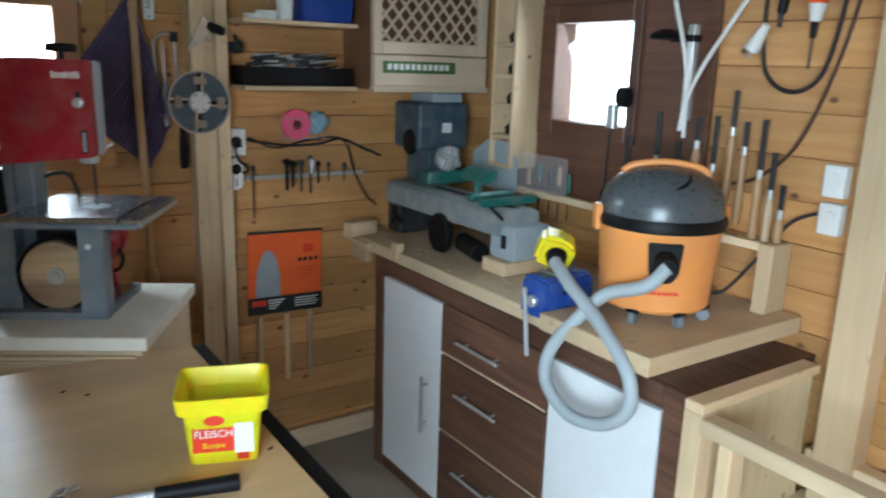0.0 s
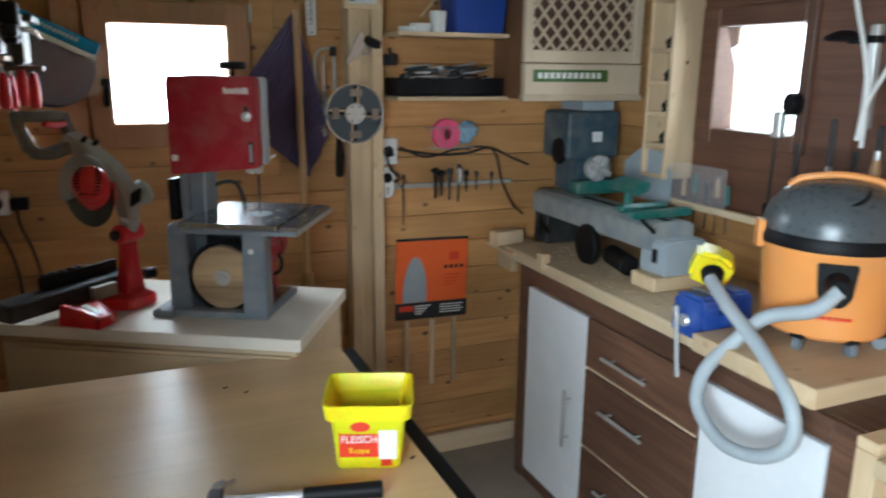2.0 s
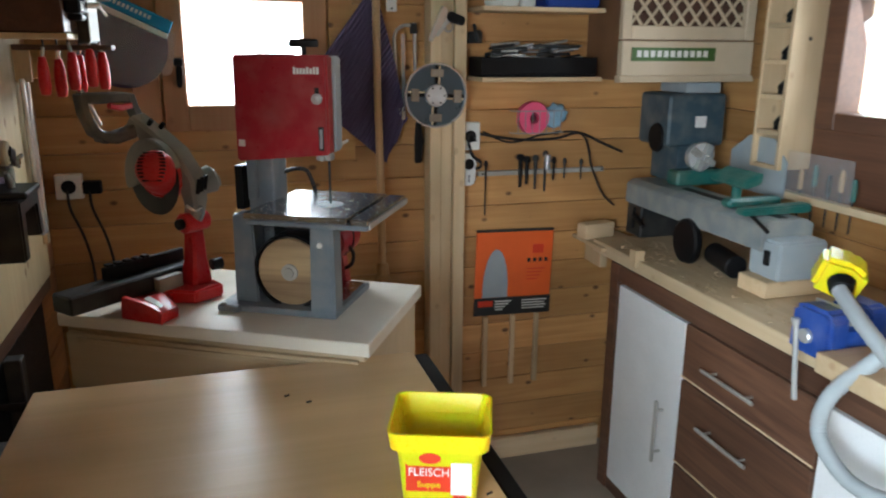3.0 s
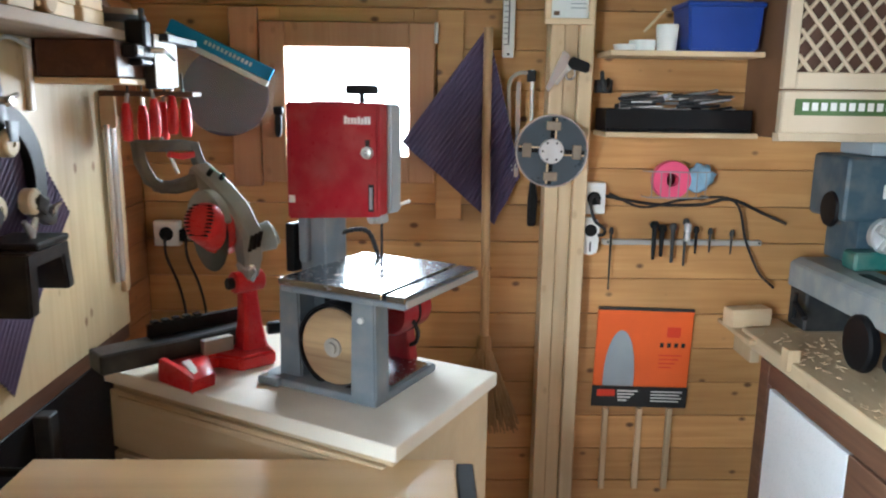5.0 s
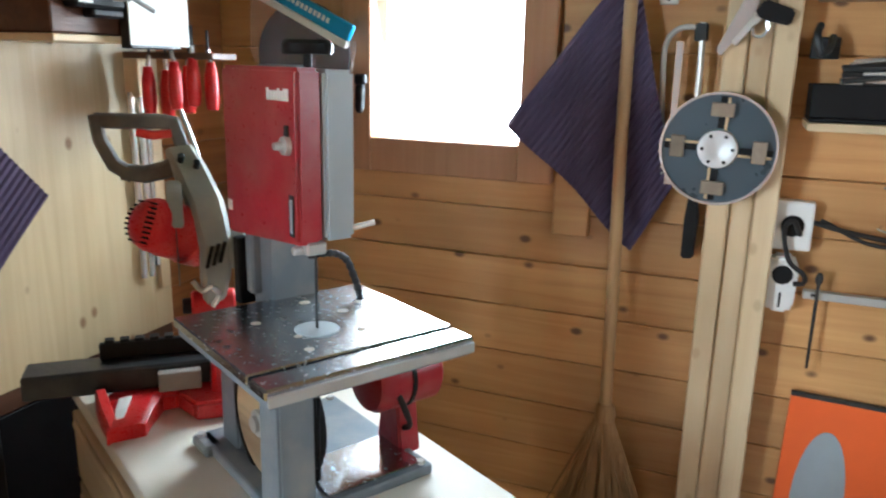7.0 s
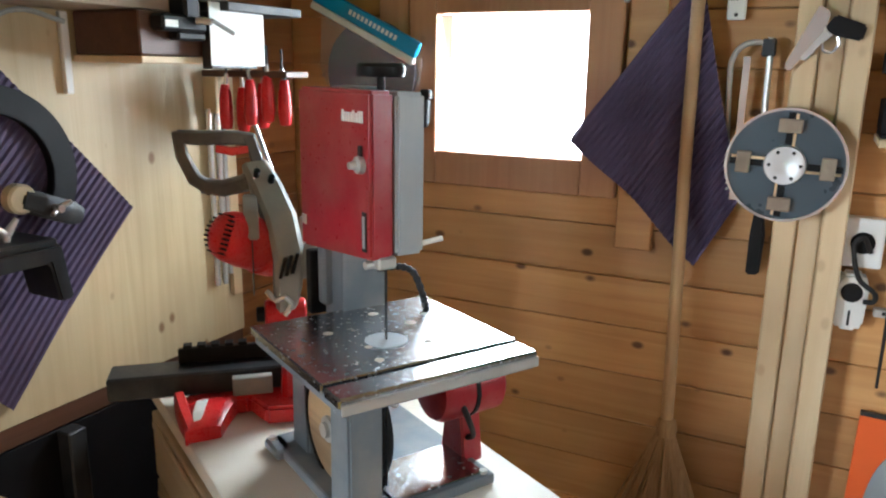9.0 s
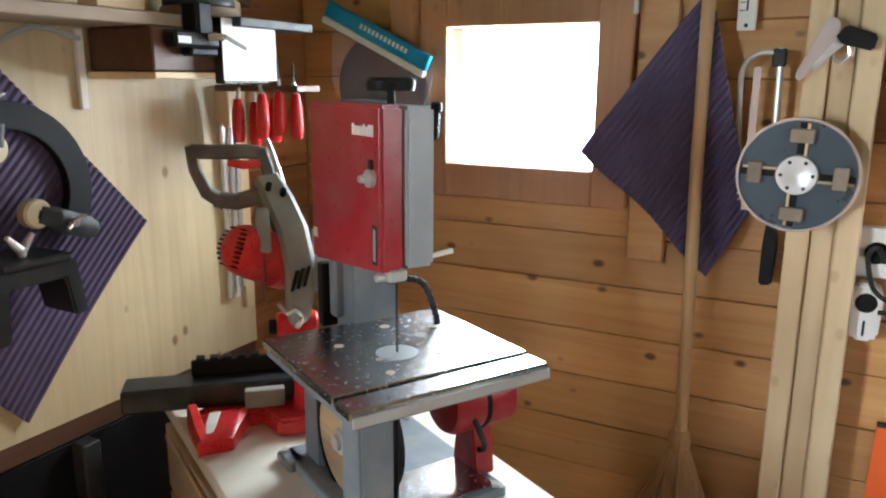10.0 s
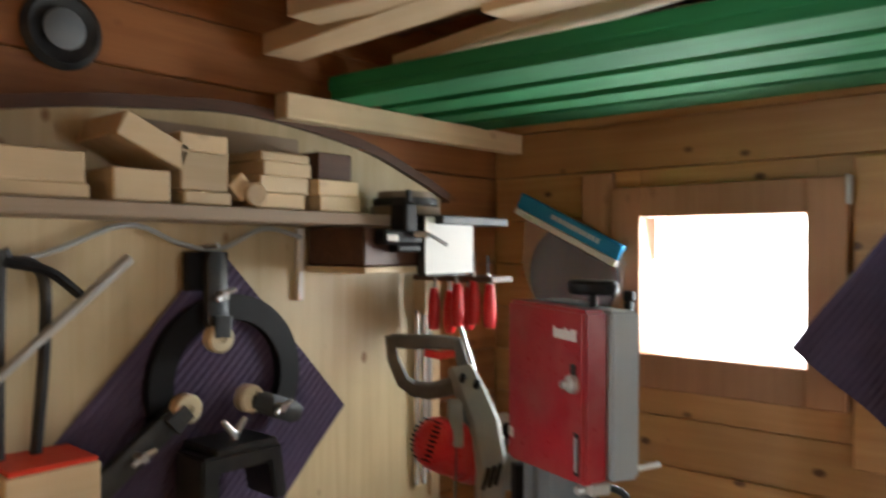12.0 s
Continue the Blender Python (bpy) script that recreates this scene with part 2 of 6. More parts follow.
def turned(profile, seg=28, m=Matrix()):
    """A solid of revolution round z from (radius, z) pairs."""
    bm = bmesh.new()
    rings = []
    for r, z in profile:
        rings.append([bm.verts.new((r * math.cos(6.28318 * i / seg), r * math.sin(6.28318 * i / seg), z)) for i in range(seg)] if r > 1e-5 else [bm.verts.new((0, 0, z))])
    for a, b in zip(rings, rings[1:]):
        for i in range(seg):
            j = (i + 1) % seg
            f = [a[i % len(a)], a[j % len(a)], b[j % len(b)], b[i % len(b)]]
            f = list(dict.fromkeys(f))
            if len(f) > 2:
                bm.faces.new(f)
    for ring, flip in ((rings[0], True), (rings[-1], False)):
        if len(ring) > 2:
            bm.faces.new(ring[::-1] if flip else ring)
    bm.transform(m)
    bmesh.ops.recalc_face_normals(bm, faces=bm.faces[:])
    return bm


def rod(p, q, r, r2=None, seg=14):
    p, q = Vector(p), Vector(q)
    d = q - p
    m = Matrix.Translation(p) @ d.to_track_quat("Z", "Y").to_matrix().to_4x4()
    r2 = r if r2 is None else r2
    e = min(r, r2) * 0.15
    return turned([(0, 0), (r - e, 0), (r, e), (r2, d.length - e), (r2 - e, d.length), (0, d.length)], seg, m)


def smooth_line(pts, step=6):
    p = [Vector(a) for a in pts]
    p = [p[0] * 2 - p[1]] + p + [p[-1] * 2 - p[-2]]
    out = []
    for i in range(1, len(p) - 2):
        for k in range(step):
            t = k / step
            a, b, c, d = p[i - 1], p[i], p[i + 1], p[i + 2]
            out.append(0.5 * (2 * b + (c - a) * t + (2 * a - 5 * b + 4 * c - d) * t * t + (3 * b - a - 3 * c + d) * t ** 3))
    return out + [p[-2]]


def tube(pts, r, seg=8, step=6, ribs=0.0):
    """A cable or hose along a smooth line; ribs: depth of the corrugation."""
    line = smooth_line(pts, step)
    bm, rings = bmesh.new(), []
    up = Vector((0.13, 0.21, 1))
    for i, c in enumerate(line):
        d = (line[min(i + 1, len(line) - 1)] - line[max(i - 1, 0)]).normalized()
        s = d.cross(up).normalized()
        up = s.cross(d)
        rr = r - (ribs if i % 2 else 0)
        rings.append([bm.verts.new(c + rr * (math.cos(6.28318 * k / seg) * s + math.sin(6.28318 * k / seg) * up)) for k in range(seg)])
    for a, b in zip(rings, rings[1:]):
        for k in range(seg):
            bm.faces.new((a[k], a[(k + 1) % seg], b[(k + 1) % seg], b[k]))
    bm.faces.new(rings[0][::-1])
    bm.faces.new(rings[-1])
    bmesh.ops.recalc_face_normals(bm, faces=bm.faces[:])
    return bm


def prism(outline, d0, d1, plane="xz", bev=0.0):
    """An outline (u, v) given thickness from d0 to d1 across its plane."""
    bm = bmesh.new()
    put = {"xz": lambda u, v, d: (u, d, v), "yz": lambda u, v, d: (d, u, v), "xy": lambda u, v, d: (u, v, d)}[plane]
    a = [bm.verts.new(put(u, v, d0)) for u, v in outline]
    b = [bm.verts.new(put(u, v, d1)) for u, v in outline]
    bm.faces.new(a)
    bm.faces.new(b[::-1])
    for i in range(len(a)):
        j = (i + 1) % len(a)
        bm.faces.new((a[i], b[i], b[j], a[j]))
    bmesh.ops.recalc_face_normals(bm, faces=bm.faces[:])
    if bev:
        bmesh.ops.bevel(bm, geom=bm.edges[:], offset=bev, segments=2, affect="EDGES")
    return bm


def arc(cx, cy, r, a0, a1, n=16):
    return [(cx + r * math.cos(radians(a0 + (a1 - a0) * i / n)), cy + r * math.sin(radians(a0 + (a1 - a0) * i / n))) for i in range(n + 1)]


def ring_band(cx, cy, r0, r1, a0, a1, n=32):
    return arc(cx, cy, r1, a0, a1, n) + arc(cx, cy, r0, a1, a0, n)


HOME = {}


def thing(name, label, category, at=(0, 0, 0), turn=0.0, group=""):
    ob = new(name)
    ob.matrix_world = pose(*at, 0, 0, turn)
    HOME[ob.name] = (pose(*at, 0, 0, turn), False)
    return tagged(ob, label, category, group)


def local(ob):
    """Parts of this thing are given in its own axes."""
    HOME[ob.name] = (HOME[ob.name][0], True)
    return ob


def part(name, bm, material, parent=None, label="", smooth=False):
    home = HOME.get(parent.name) if parent else None
    if home and not home[1]:
        bm.transform(home[0].inverted())
    me = bpy.data.meshes.new(name)
    if smooth:
        for f in bm.faces:
            f.smooth = True
        for e in bm.edges:
            if len(e.link_faces) == 2 and e.calc_face_angle(0) > 0.6:
                e.smooth = False
    bm.to_mesh(me)
    bm.free()
    me.materials.append(material)
    ob = new(name, me)
    if parent:
        ob.parent = parent
        HOME[ob.name] = home
    return tagged(ob, label) if label else ob


def solo(name, bm, material, label, category, group="", smooth=False, kind=""):
    """A thing that is one mesh, its origin at its base."""
    lo = Vector([min(v.co[i] for v in bm.verts) for i in range(3)])
    hi = Vector([max(v.co[i] for v in bm.verts) for i in range(3)])
    at = Vector(((lo.x + hi.x) / 2, (lo.y + hi.y) / 2, lo.z))
    bm.transform(Matrix.Translation(-at))
    ob = part(name, bm, material, None, "", smooth)
    ob.location = at
    HOME[ob.name] = (Matrix.Translation(at), False)
    return tagged(ob, label, category, group, kind)


def text(name, body, size, m, material, parent, label="", width=None):
    cu = bpy.data.curves.new(name, "FONT")
    cu.body, cu.size, cu.align_x, cu.align_y, cu.extrude = body, size, "CENTER", "CENTER", 0.0004
    tmp = bpy.data.objects.new("tmp", cu)
    scene.collection.objects.link(tmp)
    me = tmp.evaluated_get(bpy.context.evaluated_depsgraph_get()).to_mesh()
    bm = bmesh.new()
    bm.from_mesh(me)
    bpy.data.objects.remove(tmp)
    if width:
        w = max(v.co.x for v in bm.verts) - min(v.co.x for v in bm.verts)
        bm.transform(Matrix.Diagonal((width / w, 1, 1, 1)))
    bm.transform(m)
    return part(name, bm, material, parent, label)


# ---- structure ----
def slab_with_hole(axis, at, thick, u0, u1, z0, z1, hole=None):
    """A wall across y or x, with an opening (u0, u1, z0, z1)."""
    def cell(a, b, c, d):
        return box(a, b, at, at + thick, c, d, 0) if axis == "y" else box(at, at + thick, a, b, c, d, 0)
    if not hole:
        return cell(u0, u1, z0, z1)
    a, b, c, d = hole
    return join(*[cell(*q) for q in ((u0, a, z0, z1), (b, u1, z0, z1), (a, b, z0, c), (a, b, d, z1)) if q[1] - q[0] > 0.001 and q[3] - q[2] > 0.001])


LOX, HIX, LOY, HIY, TOP = -0.02, 2.42, -1.2, 3.0, 2.36
floor = solo("floor", box(LOX - 0.1, HIX + 0.1, LOY - 0.1, HIY + 0.1, -0.05, 0, 0), CONCRETE, "dusty grey-brown workshop floor", "floor", kind="structure")
# The left-wall doorway is out of view, added to admit the side lamp.
W1, W2, ADDED_DOOR = (0.425, 0.83, 1.44, 1.80), (1.92, 2.315, 1.44, 1.825), (-1.0, 0.5, 0.0, 1.95)
wall_back = solo("wall_back", slab_with_hole("y", HIY + 0.021, 0.06, LOX - 0.15, HIX + 0.15, 0, TOP, W1), PINE, "knotty pine log-board wall with a small window", "wall", kind="structure")
wall_right = solo("wall_right", slab_with_hole("x", HIX + 0.021, 0.06, LOY, HIY + 0.02, 0, TOP, W2), PINE_Y, "pine board wall behind the workbench", "wall", kind="structure")
wall_left = solo("wall_left", slab_with_hole("x", LOX - 0.081, 0.06, LOY, HIY + 0.02, 0, TOP, ADDED_DOOR), RED_PINE, "red-brown pine board wall with an unseen doorway added for light", "wall", kind="structure")
# Unseen closing wall, its dark wood chosen to lower the bounced light.
wall_front = solo("wall_front", slab_with_hole("y", LOY - 0.081, 0.06, LOX - 0.15, HIX + 0.15, 0, TOP), RED_PINE, "unseen board wall, kept dark to cut bounced light", "wall", kind="structure")
# Mostly out of view; the dark brown keeps light bouncing off it low.
ceiling = solo("ceiling", box(LOX - 0.1, HIX + 0.1, LOY - 0.1, HIY + 0.1, TOP, TOP + 0.05, 0), BROWN, "wooden ceiling, coloured dark brown to cut bounced light", "ceiling", kind="structure")

window_1 = thing("window_1", "small square window in a pink-brown wooden frame", "window", (0.62, 2.98, 1.40))
tagged(window_1, kind="structure")
window_2 = thing("window_2", "small square window in a dark-stained frame", "window", (2.40, 2.13, 1.40))
tagged(window_2, kind="structure")
for a, b, c, d, nm in ((0.365, 0.44, 1.375, 1.86, "window_frame"), (0.816, 0.895, 1.375, 1.86, "window_frame"), (0.44, 0.816, 1.785, 1.86, "window_frame"), (0.44, 0.816, 1.375, 1.458, "window_sill")):
    part(nm, box(a, b, 2.965, 3.06, c, d, 0.003), FRAME_PINE, window_1)
part("casing", box(0.272, 0.36, 2.975, 3.0, 1.36, 1.90, 0.003), FRAME_PINE, window_1)
part("casing", box(0.902, 0.985, 2.98, 3.0, 1.26, 1.90, 0.003), PINE, window_1)
pane = part("pane", box(0.435, 0.82, 3.03, 3.034, 1.448, 1.79, 0), GLASS, window_1, "bright glass pane")
pane.visible_shadow = False
part("hinge", join(box(0.893, 0.905, 2.955, 2.966, 1.80, 1.86, 0.002), rod((0.899, 2.953, 1.80), (0.899, 2.953, 1.86), 0.005)), ALU, window_1)
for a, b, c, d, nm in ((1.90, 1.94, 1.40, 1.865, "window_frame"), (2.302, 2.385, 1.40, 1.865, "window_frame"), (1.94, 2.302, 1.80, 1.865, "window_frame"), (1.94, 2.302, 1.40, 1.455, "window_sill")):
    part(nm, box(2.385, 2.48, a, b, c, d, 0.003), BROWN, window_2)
pane = part("pane", box(2.45, 2.454, 1.935, 2.307, 1.45, 1.815, 0), GLASS, window_2, "bright glass pane")
pane.visible_shadow = False
for nm, bm in (("backdrop_north", box(-1.5, 2.8, 4.2, 4.22, 0.2, 3.4, 0)), ("backdrop_east", box(3.6, 3.62, 0.2, 4.1, 0.2, 3.4, 0)), ):
    solo(nm, bm, SKYGLOW, "bright overcast sky outside", "sky", kind="structure")
# Unseen dim glow behind the added doorway, a weak ambient fill.
solo("backdrop_west", box(-2.02, -2.0, -3.0, 2.5, -0.2, 3.4, 0), ADDEDGLOW, "unseen dim glowing backdrop outside the added doorway", "garden", kind="structure")
solo("baseboard", box(1.38, 2.0, 2.955, 2.985, 0.0, 0.09, 0.003), BATTEN_X, "raw pine skirting board", "skirting", kind="structure")


# ---- table, dresser and band saw ----
table = thing("work_table", "birch-laminate work table with a dark edge strip", "table", (0.53, 1.45, 0))
part("tabletop", box(0.125, 0.93, 0.95, 1.962, 0.925, 0.955, 0.003), TABLE, table)
part("edge_strip", box(0.932, 0.965, 0.95, 1.955, 0.915, 0.95, 0.003), BLACK, table, "black edge strip")
for x in (0.17, 0.85):
    for y in (1.0, 1.88):
        part("leg", box(x, x + 0.05, y, y + 0.05, 0, 0.925, 0.003), BATTEN, table)

dresser = local(thing("dresser", "cream chest of drawers with a dusty top", "dresser", (0.805, 1.918, 0.014), -30))
part("body", box(-0.785, 0.0, 0.012, 0.435, -0.013, 0.955, 0.003), CREAM, dresser)
part("top", box(-0.80, 0.015, 0.0, 0.45, 0.957, 0.99, 0.004, 2), mat("dusty_cream_top", (0.78, 0.73, 0.63), 0.5, var=0.06, scale=5, dust=0.15), dresser, "dusty cream top")
for z0, z1 in ((0.80, 0.945), (0.56, 0.79), (0.32, 0.55), (0.07, 0.31)):
    drawer = part("drawer", box(-0.775, -0.01, -0.006, 0.011, z0, z1, 0.005, 2), CREAM, dresser)
    part("grip", box(-0.74, -0.04, -0.014, -0.006, z1 - 0.022, z1 - 0.008, 0.002), CREAM, drawer)

saw = local(thing("band_saw", "small red and grey band saw with a dusty steel table", "band saw", (0.50, 2.235, 0.99), -29.5))
part("base", join(box(0, 0.31, 0, 0.26, 0.0145, 0.033, 0.005, 2), box(0.0, 0.06, -0.012, 0.02, 0.0145, 0.033, 0.004)), GREY, saw)
part("base_plate", box(0.19, 0.30, 0.08, 0.245, 0.0335, 0.037, 0.001), STEEL, saw, "bare steel plate")
part("left_support", prism([(0.03, 0.02), (0.095, 0.02), (0.088, 0.256), (0.035, 0.256)], 0.03, 0.09, "xz", 0.004), GREY, saw)
part("right_support", prism([(0.245, 0.02), (0.31, 0.02), (0.308, 0.255), (0.25, 0.255)], 0.0, 0.055, "xz", 0.004), GREY, saw)
part("column", join(box(0.055, 0.125, 0.085, 0.165, 0.02, 0.42, 0.006, 2), box(0.06, 0.085, 0.07, 0.09, 0.285, 0.42, 0.004)), GREY, saw)
wheel = part("lower_wheel", turned([(0, 0), (0.083, 0), (0.086, 0.003), (0.086, 0.016), (0.083, 0.02), (0, 0.02)], 40, pose(0.182, 0.05, 0.118, 90)), PLY, saw, "scorched plywood disc", True)
part("hub", turned([(0, 0), (0.021, 0), (0.021, 0.006), (0.013, 0.007), (0.012, 0.013), (0, 0.013)], 24, pose(0.182, 0.031, 0.118, 90)), ALU, wheel, "", True)
part("wheel_housing", join(prism(ring_band(0.182, 0.118, 0.09, 0.096, 0, 360, 40), 0.03, 0.09, "xz"), box(0.085, 0.255, 0.085, 0.09, 0.03, 0.22)), BLACK, saw)
top = part("saw_table", box(0.115, 0.368, -0.066, 0.245, 0.270, 0.284, 0.002), STEEL, saw, "dusty machined steel table")
part("fence_strip", box(0.375, 0.419, -0.066, 0.243, 0.268, 0.283, 0.003), STEEL, top)
part("table_rib", box(0.119, 0.416, -0.061, 0.24, 0.256, 0.2675, 0.002), GREY, top)
part("guide_rail", box(0.4195, 0.424, -0.064, 0.241, 0.262, 0.276, 0.001), ALU, top)
part("trunnion", box(0.17, 0.33, 0.02, 0.075, 0.232, 0.256, 0.004), DARKST, top)
DUST = mat("saw_dust", (0.6, 0.54, 0.46), 0.9, bump=0.4)
for u, v, r in ((0.205, 0.02, 0.008), (0.335, 0.035, 0.007), (0.225, 0.15, 0.01), (0.16, 0.12, 0.009), (0.20, 0.19, 0.007), (0.285, 0.045, 0.006), (0.31, 0.13, 0.007)):
    part("dust_heap", moved(turned([(0, 0), (r, 0), (r * 0.6, 0.0008), (0, 0.001)], 9), pose(u, v, 0.2842, 0, 0, 4000 * r)), DUST, top)
part("table_insert", turned([(0, 0), (0.031, 0), (0.031, 0.002), (0, 0.0024)], 28, pose(0.275, 0.079, 0.2835)), LGREY, saw)
part("blade", box(0.272, 0.278, 0.0785, 0.0795, 0.05, 0.40, 0), DARKST, saw)
HEAD = Matrix.Translation((0.023, -0.013, -0.006))
part("upper_housing", moved(prism([(0.012, 0.393), (0.268, 0.417), (0.268, 0.641), (0.012, 0.641)], 0.10, 0.146, "xz", 0.005), HEAD), LGREY, saw, "grey steel housing")
cover = part("cover", moved(prism([(0.026, 0.391), (0.264, 0.414), (0.264, 0.643), (0.026, 0.643)], 0.062, 0.099, "xz", 0.005), HEAD), RED, saw, "dusty red enamelled door")
part("latch", moved(turned([(0, 0), (0.013, 0), (0.012, 0.008), (0.006, 0.01), (0.005, 0.02), (0, 0.02)], 20, pose(0.239, 0.062, 0.544, 90)), HEAD), ALU, cover, "", True)
part("latch_tab", moved(box(0.234, 0.244, 0.058, 0.0615, 0.552, 0.570, 0.001), HEAD), INK, cover)
part("warning_label", moved(box(0.240, 0.253, 0.0605, 0.0615, 0.424, 0.480, 0), HEAD), INK, cover)
part("label_print", moved(box(0.243, 0.250, 0.0598, 0.0604, 0.429, 0.474, 0), HEAD), GREYCARD, cover)
part("mark", moved(box(0.034, 0.050, 0.0605, 0.0615, 0.428, 0.444, 0), HEAD), WHITE_P, cover)
part("mark", moved(join(*[box(0.182 + 0.0082 * i, 0.188 + 0.0082 * i, 0.0605, 0.0615, 0.600, 0.613 + (0.003 if i in (0, 4, 6, 7) else 0), 0) for i in range(8)]), HEAD), WHITE_P, cover)
knob = part("tension_knob", moved(join(turned([(0, 0), (0.033, 0), (0.035, 0.004), (0.035, 0.014), (0.031, 0.019), (0, 0.02)], 18, pose(0.185, 0.122, 0.660)), rod((0.185, 0.122, 0.64), (0.185, 0.122, 0.67), 0.006)), HEAD), BLACK, saw, "", True)
part("top_plate", moved(box(0.06, 0.15, 0.105, 0.145, 0.641, 0.645, 0.001), HEAD), GREY, saw)
part("blade_guide", moved(join(box(0.225, 0.262, 0.075, 0.105, 0.398, 0.416, 0.003), rod((0.245, 0.08, 0.404), (0.245, 0.062, 0.404), 0.006)), HEAD), ALU, saw)
part("tension_screw", moved(join(rod((0.262, 0.145, 0.43), (0.27, 0.175, 0.436), 0.004)), HEAD), WHITE_P, saw)
switch = part("switch_box", moved(box(0.008, 0.030, 0.075, 0.125, 0.268, 0.378, 0.004, 2), HEAD), BLACK, saw)
part("rocker", moved(box(0.002, 0.010, 0.086, 0.114, 0.30, 0.352, 0.002), HEAD), mat("amber_switch", (0.75, 0.42, 0.10), 0.4), switch, "amber rocker switch")
part("power_cable", tube([(0.12, 0.15, 0.345), (0.145, 0.175, 0.352), (0.168, 0.19, 0.345), (0.18, 0.20, 0.31), (0.185, 0.205, 0.284)], 0.0065, 10, 6, 0.0018), RUBBER, saw, "", True)
motor = part("motor", turned([(0, 0), (0.048, 0), (0.054, 0.006), (0.054, 0.11), (0.048, 0.12), (0.03, 0.125), (0, 0.125)], 32, pose(0.215, 0.315, 0.155, 90)), RED, saw, "red motor", True)
part("motor_band", prism(ring_band(0.215, 0.155, 0.054, 0.056, 0, 360, 32), 0.25, 0.258, "xz"), BLACK, motor)
part("motor_foot", prism([(0.18, 0.024), (0.25, 0.024), (0.238, 0.11), (0.192, 0.11)], 0.24, 0.28, "xz", 0.003), RED, motor)
part("motor_cable", tube([(0.255, 0.225, 0.15), (0.275, 0.23, 0.12), (0.26, 0.25, 0.08), (0.22, 0.25, 0.06)], 0.005), RUBBER, motor, "", True)
for u, w in ((0.012, 0.0), (0.298, 0.012), (0.298, 0.245), (0.012, 0.245)):
    part("bolt", turned([(0, 0), (0.008, 0), (0.007, 0.005), (0, 0.005)], 6, pose(u, w, 0.033)), ALU, saw)
part("bolt", turned([(0, 0), (0.008, 0), (0.007, 0.005), (0, 0.005)], 6, pose(0.275, 0.0, 0.20, 90)), WHITE_P, saw)

# ---- workbench ----
cabinet = thing("workbench_cabinet", "walnut-laminate cabinet with white doors and drawers", "cabinet", (2.15, 1.96, 0))
part("body", box(1.888, 2.405, 1.19, 2.71, 0.0, 0.90, 0.003), WALNUT, cabinet)
part("stile", box(1.868, 1.887, 2.655, 2.71, 0.0, 0.90, 0.002), WALNUT, cabinet)
part("stile", box(1.868, 1.887, 1.19, 1.263, 0.0, 0.90, 0.002), WALNUT, cabinet)
part("top_rail", box(1.868, 1.887, 1.265, 2.653, 0.838, 0.90, 0.002), WALNUT, cabinet)
part("plinth", box(1.875, 1.887, 1.265, 2.653, 0.0, 0.055, 0.002), WALNUT, cabinet)


def bar_handle(door, p, q, out=0.03):
    p, q = Vector(p), Vector(q)
    d = (q - p).normalized() * 0.035
    bar = part("handle", rod(p, q, 0.006), ALU, door, "brushed steel bar handle", True)
    return bar, [part("post", rod(c, c + Vector((out, 0, 0)), 0.004), ALU, door) for c in (p + d, q - d)]


for y0, y1, hy in ((2.232, 2.636, 2.30), (1.269, 1.665, 1.30)):
    door = part("door", box(1.866, 1.887, y0, y1, 0.06, 0.830, 0.002), WHITE, cabinet, "white melamine door")
    if hy == 2.30:
        bar_handle(door, (1.838, hy + 0.01, 0.315), (1.838, hy + 0.01, 0.535))
for z0, z1, hz in ((0.655, 0.832, 0.735), (0.36, 0.645, 0.545), (0.065, 0.35, 0.25)):
    d = part("drawer", box(1.866, 1.887, 1.675, 2.228, z0, z1, 0.002), WALNUT, cabinet, "walnut drawer front")
    bar_handle(d, (1.838, 1.875, hz), (1.838, 2.10, hz))
    part("edge_strip", box(1.865, 1.8665, 1.675, 2.228, z0, z0 + 0.006, 0), BATTEN_Y, d)
worktop = solo("worktop", box(1.862, 2.41, 1.62, 2.845, 0.905, 0.95, 0.003), BATTEN_Y, "raw wooden worktop littered with shavings", "worktop")
solo("worktop_board", box(1.765, 2.385, 1.235, 1.615, 0.952, 1.0, 0.005, 2), BATTEN_X, "thick pale wooden board on the cabinet", "board")
solo("support_batten", box(1.92, 2.38, 1.32, 1.60, 0.904, 0.951, 0.003), BATTEN_X, "wooden packing under the thick board", "batten")
solo("wood_block", box(1.85, 1.885, 2.52, 2.56, 0.925, 0.985, 0.002), BATTEN, "small pale offcut on the worktop edge", "wood block")
shav = []
for i in range(170):
    x, y = random.uniform(1.88, 2.1), random.uniform(1.75, 2.8)
    s = random.uniform(0.004, 0.013)
    shav.append(moved(box(-s, s, -s * 0.4, s * 0.4, 0, 0.0016, 0), pose(x, y, 0.9505, 0, random.uniform(-20, 20), random.uniform(0, 180))))
solo("wood_shavings", join(*shav), BATTEN_X, "scattered pale wood shavings on the worktop", "shavings", kind="stuff")

timber = thing("timber_frame", "unfinished pale timber frame beside the cabinet", "frame", (2.1, 0.85, 0))
part("front_post", box(1.845, 1.90, 1.134, 1.186, 0, 0.879, 0.003), BATTEN, timber)
part("front_post", box(1.845, 1.90, 0.30, 0.355, 0, 0.845, 0.003), BATTEN, timber)
part("inner_post", box(1.845, 1.90, 1.05, 1.085, 0, 0.842, 0.003), BATTEN, timber)
part("side_rail", box(1.845, 2.33, 1.134, 1.186, 0.88, 0.906, 0.003), BATTEN_X, timber)
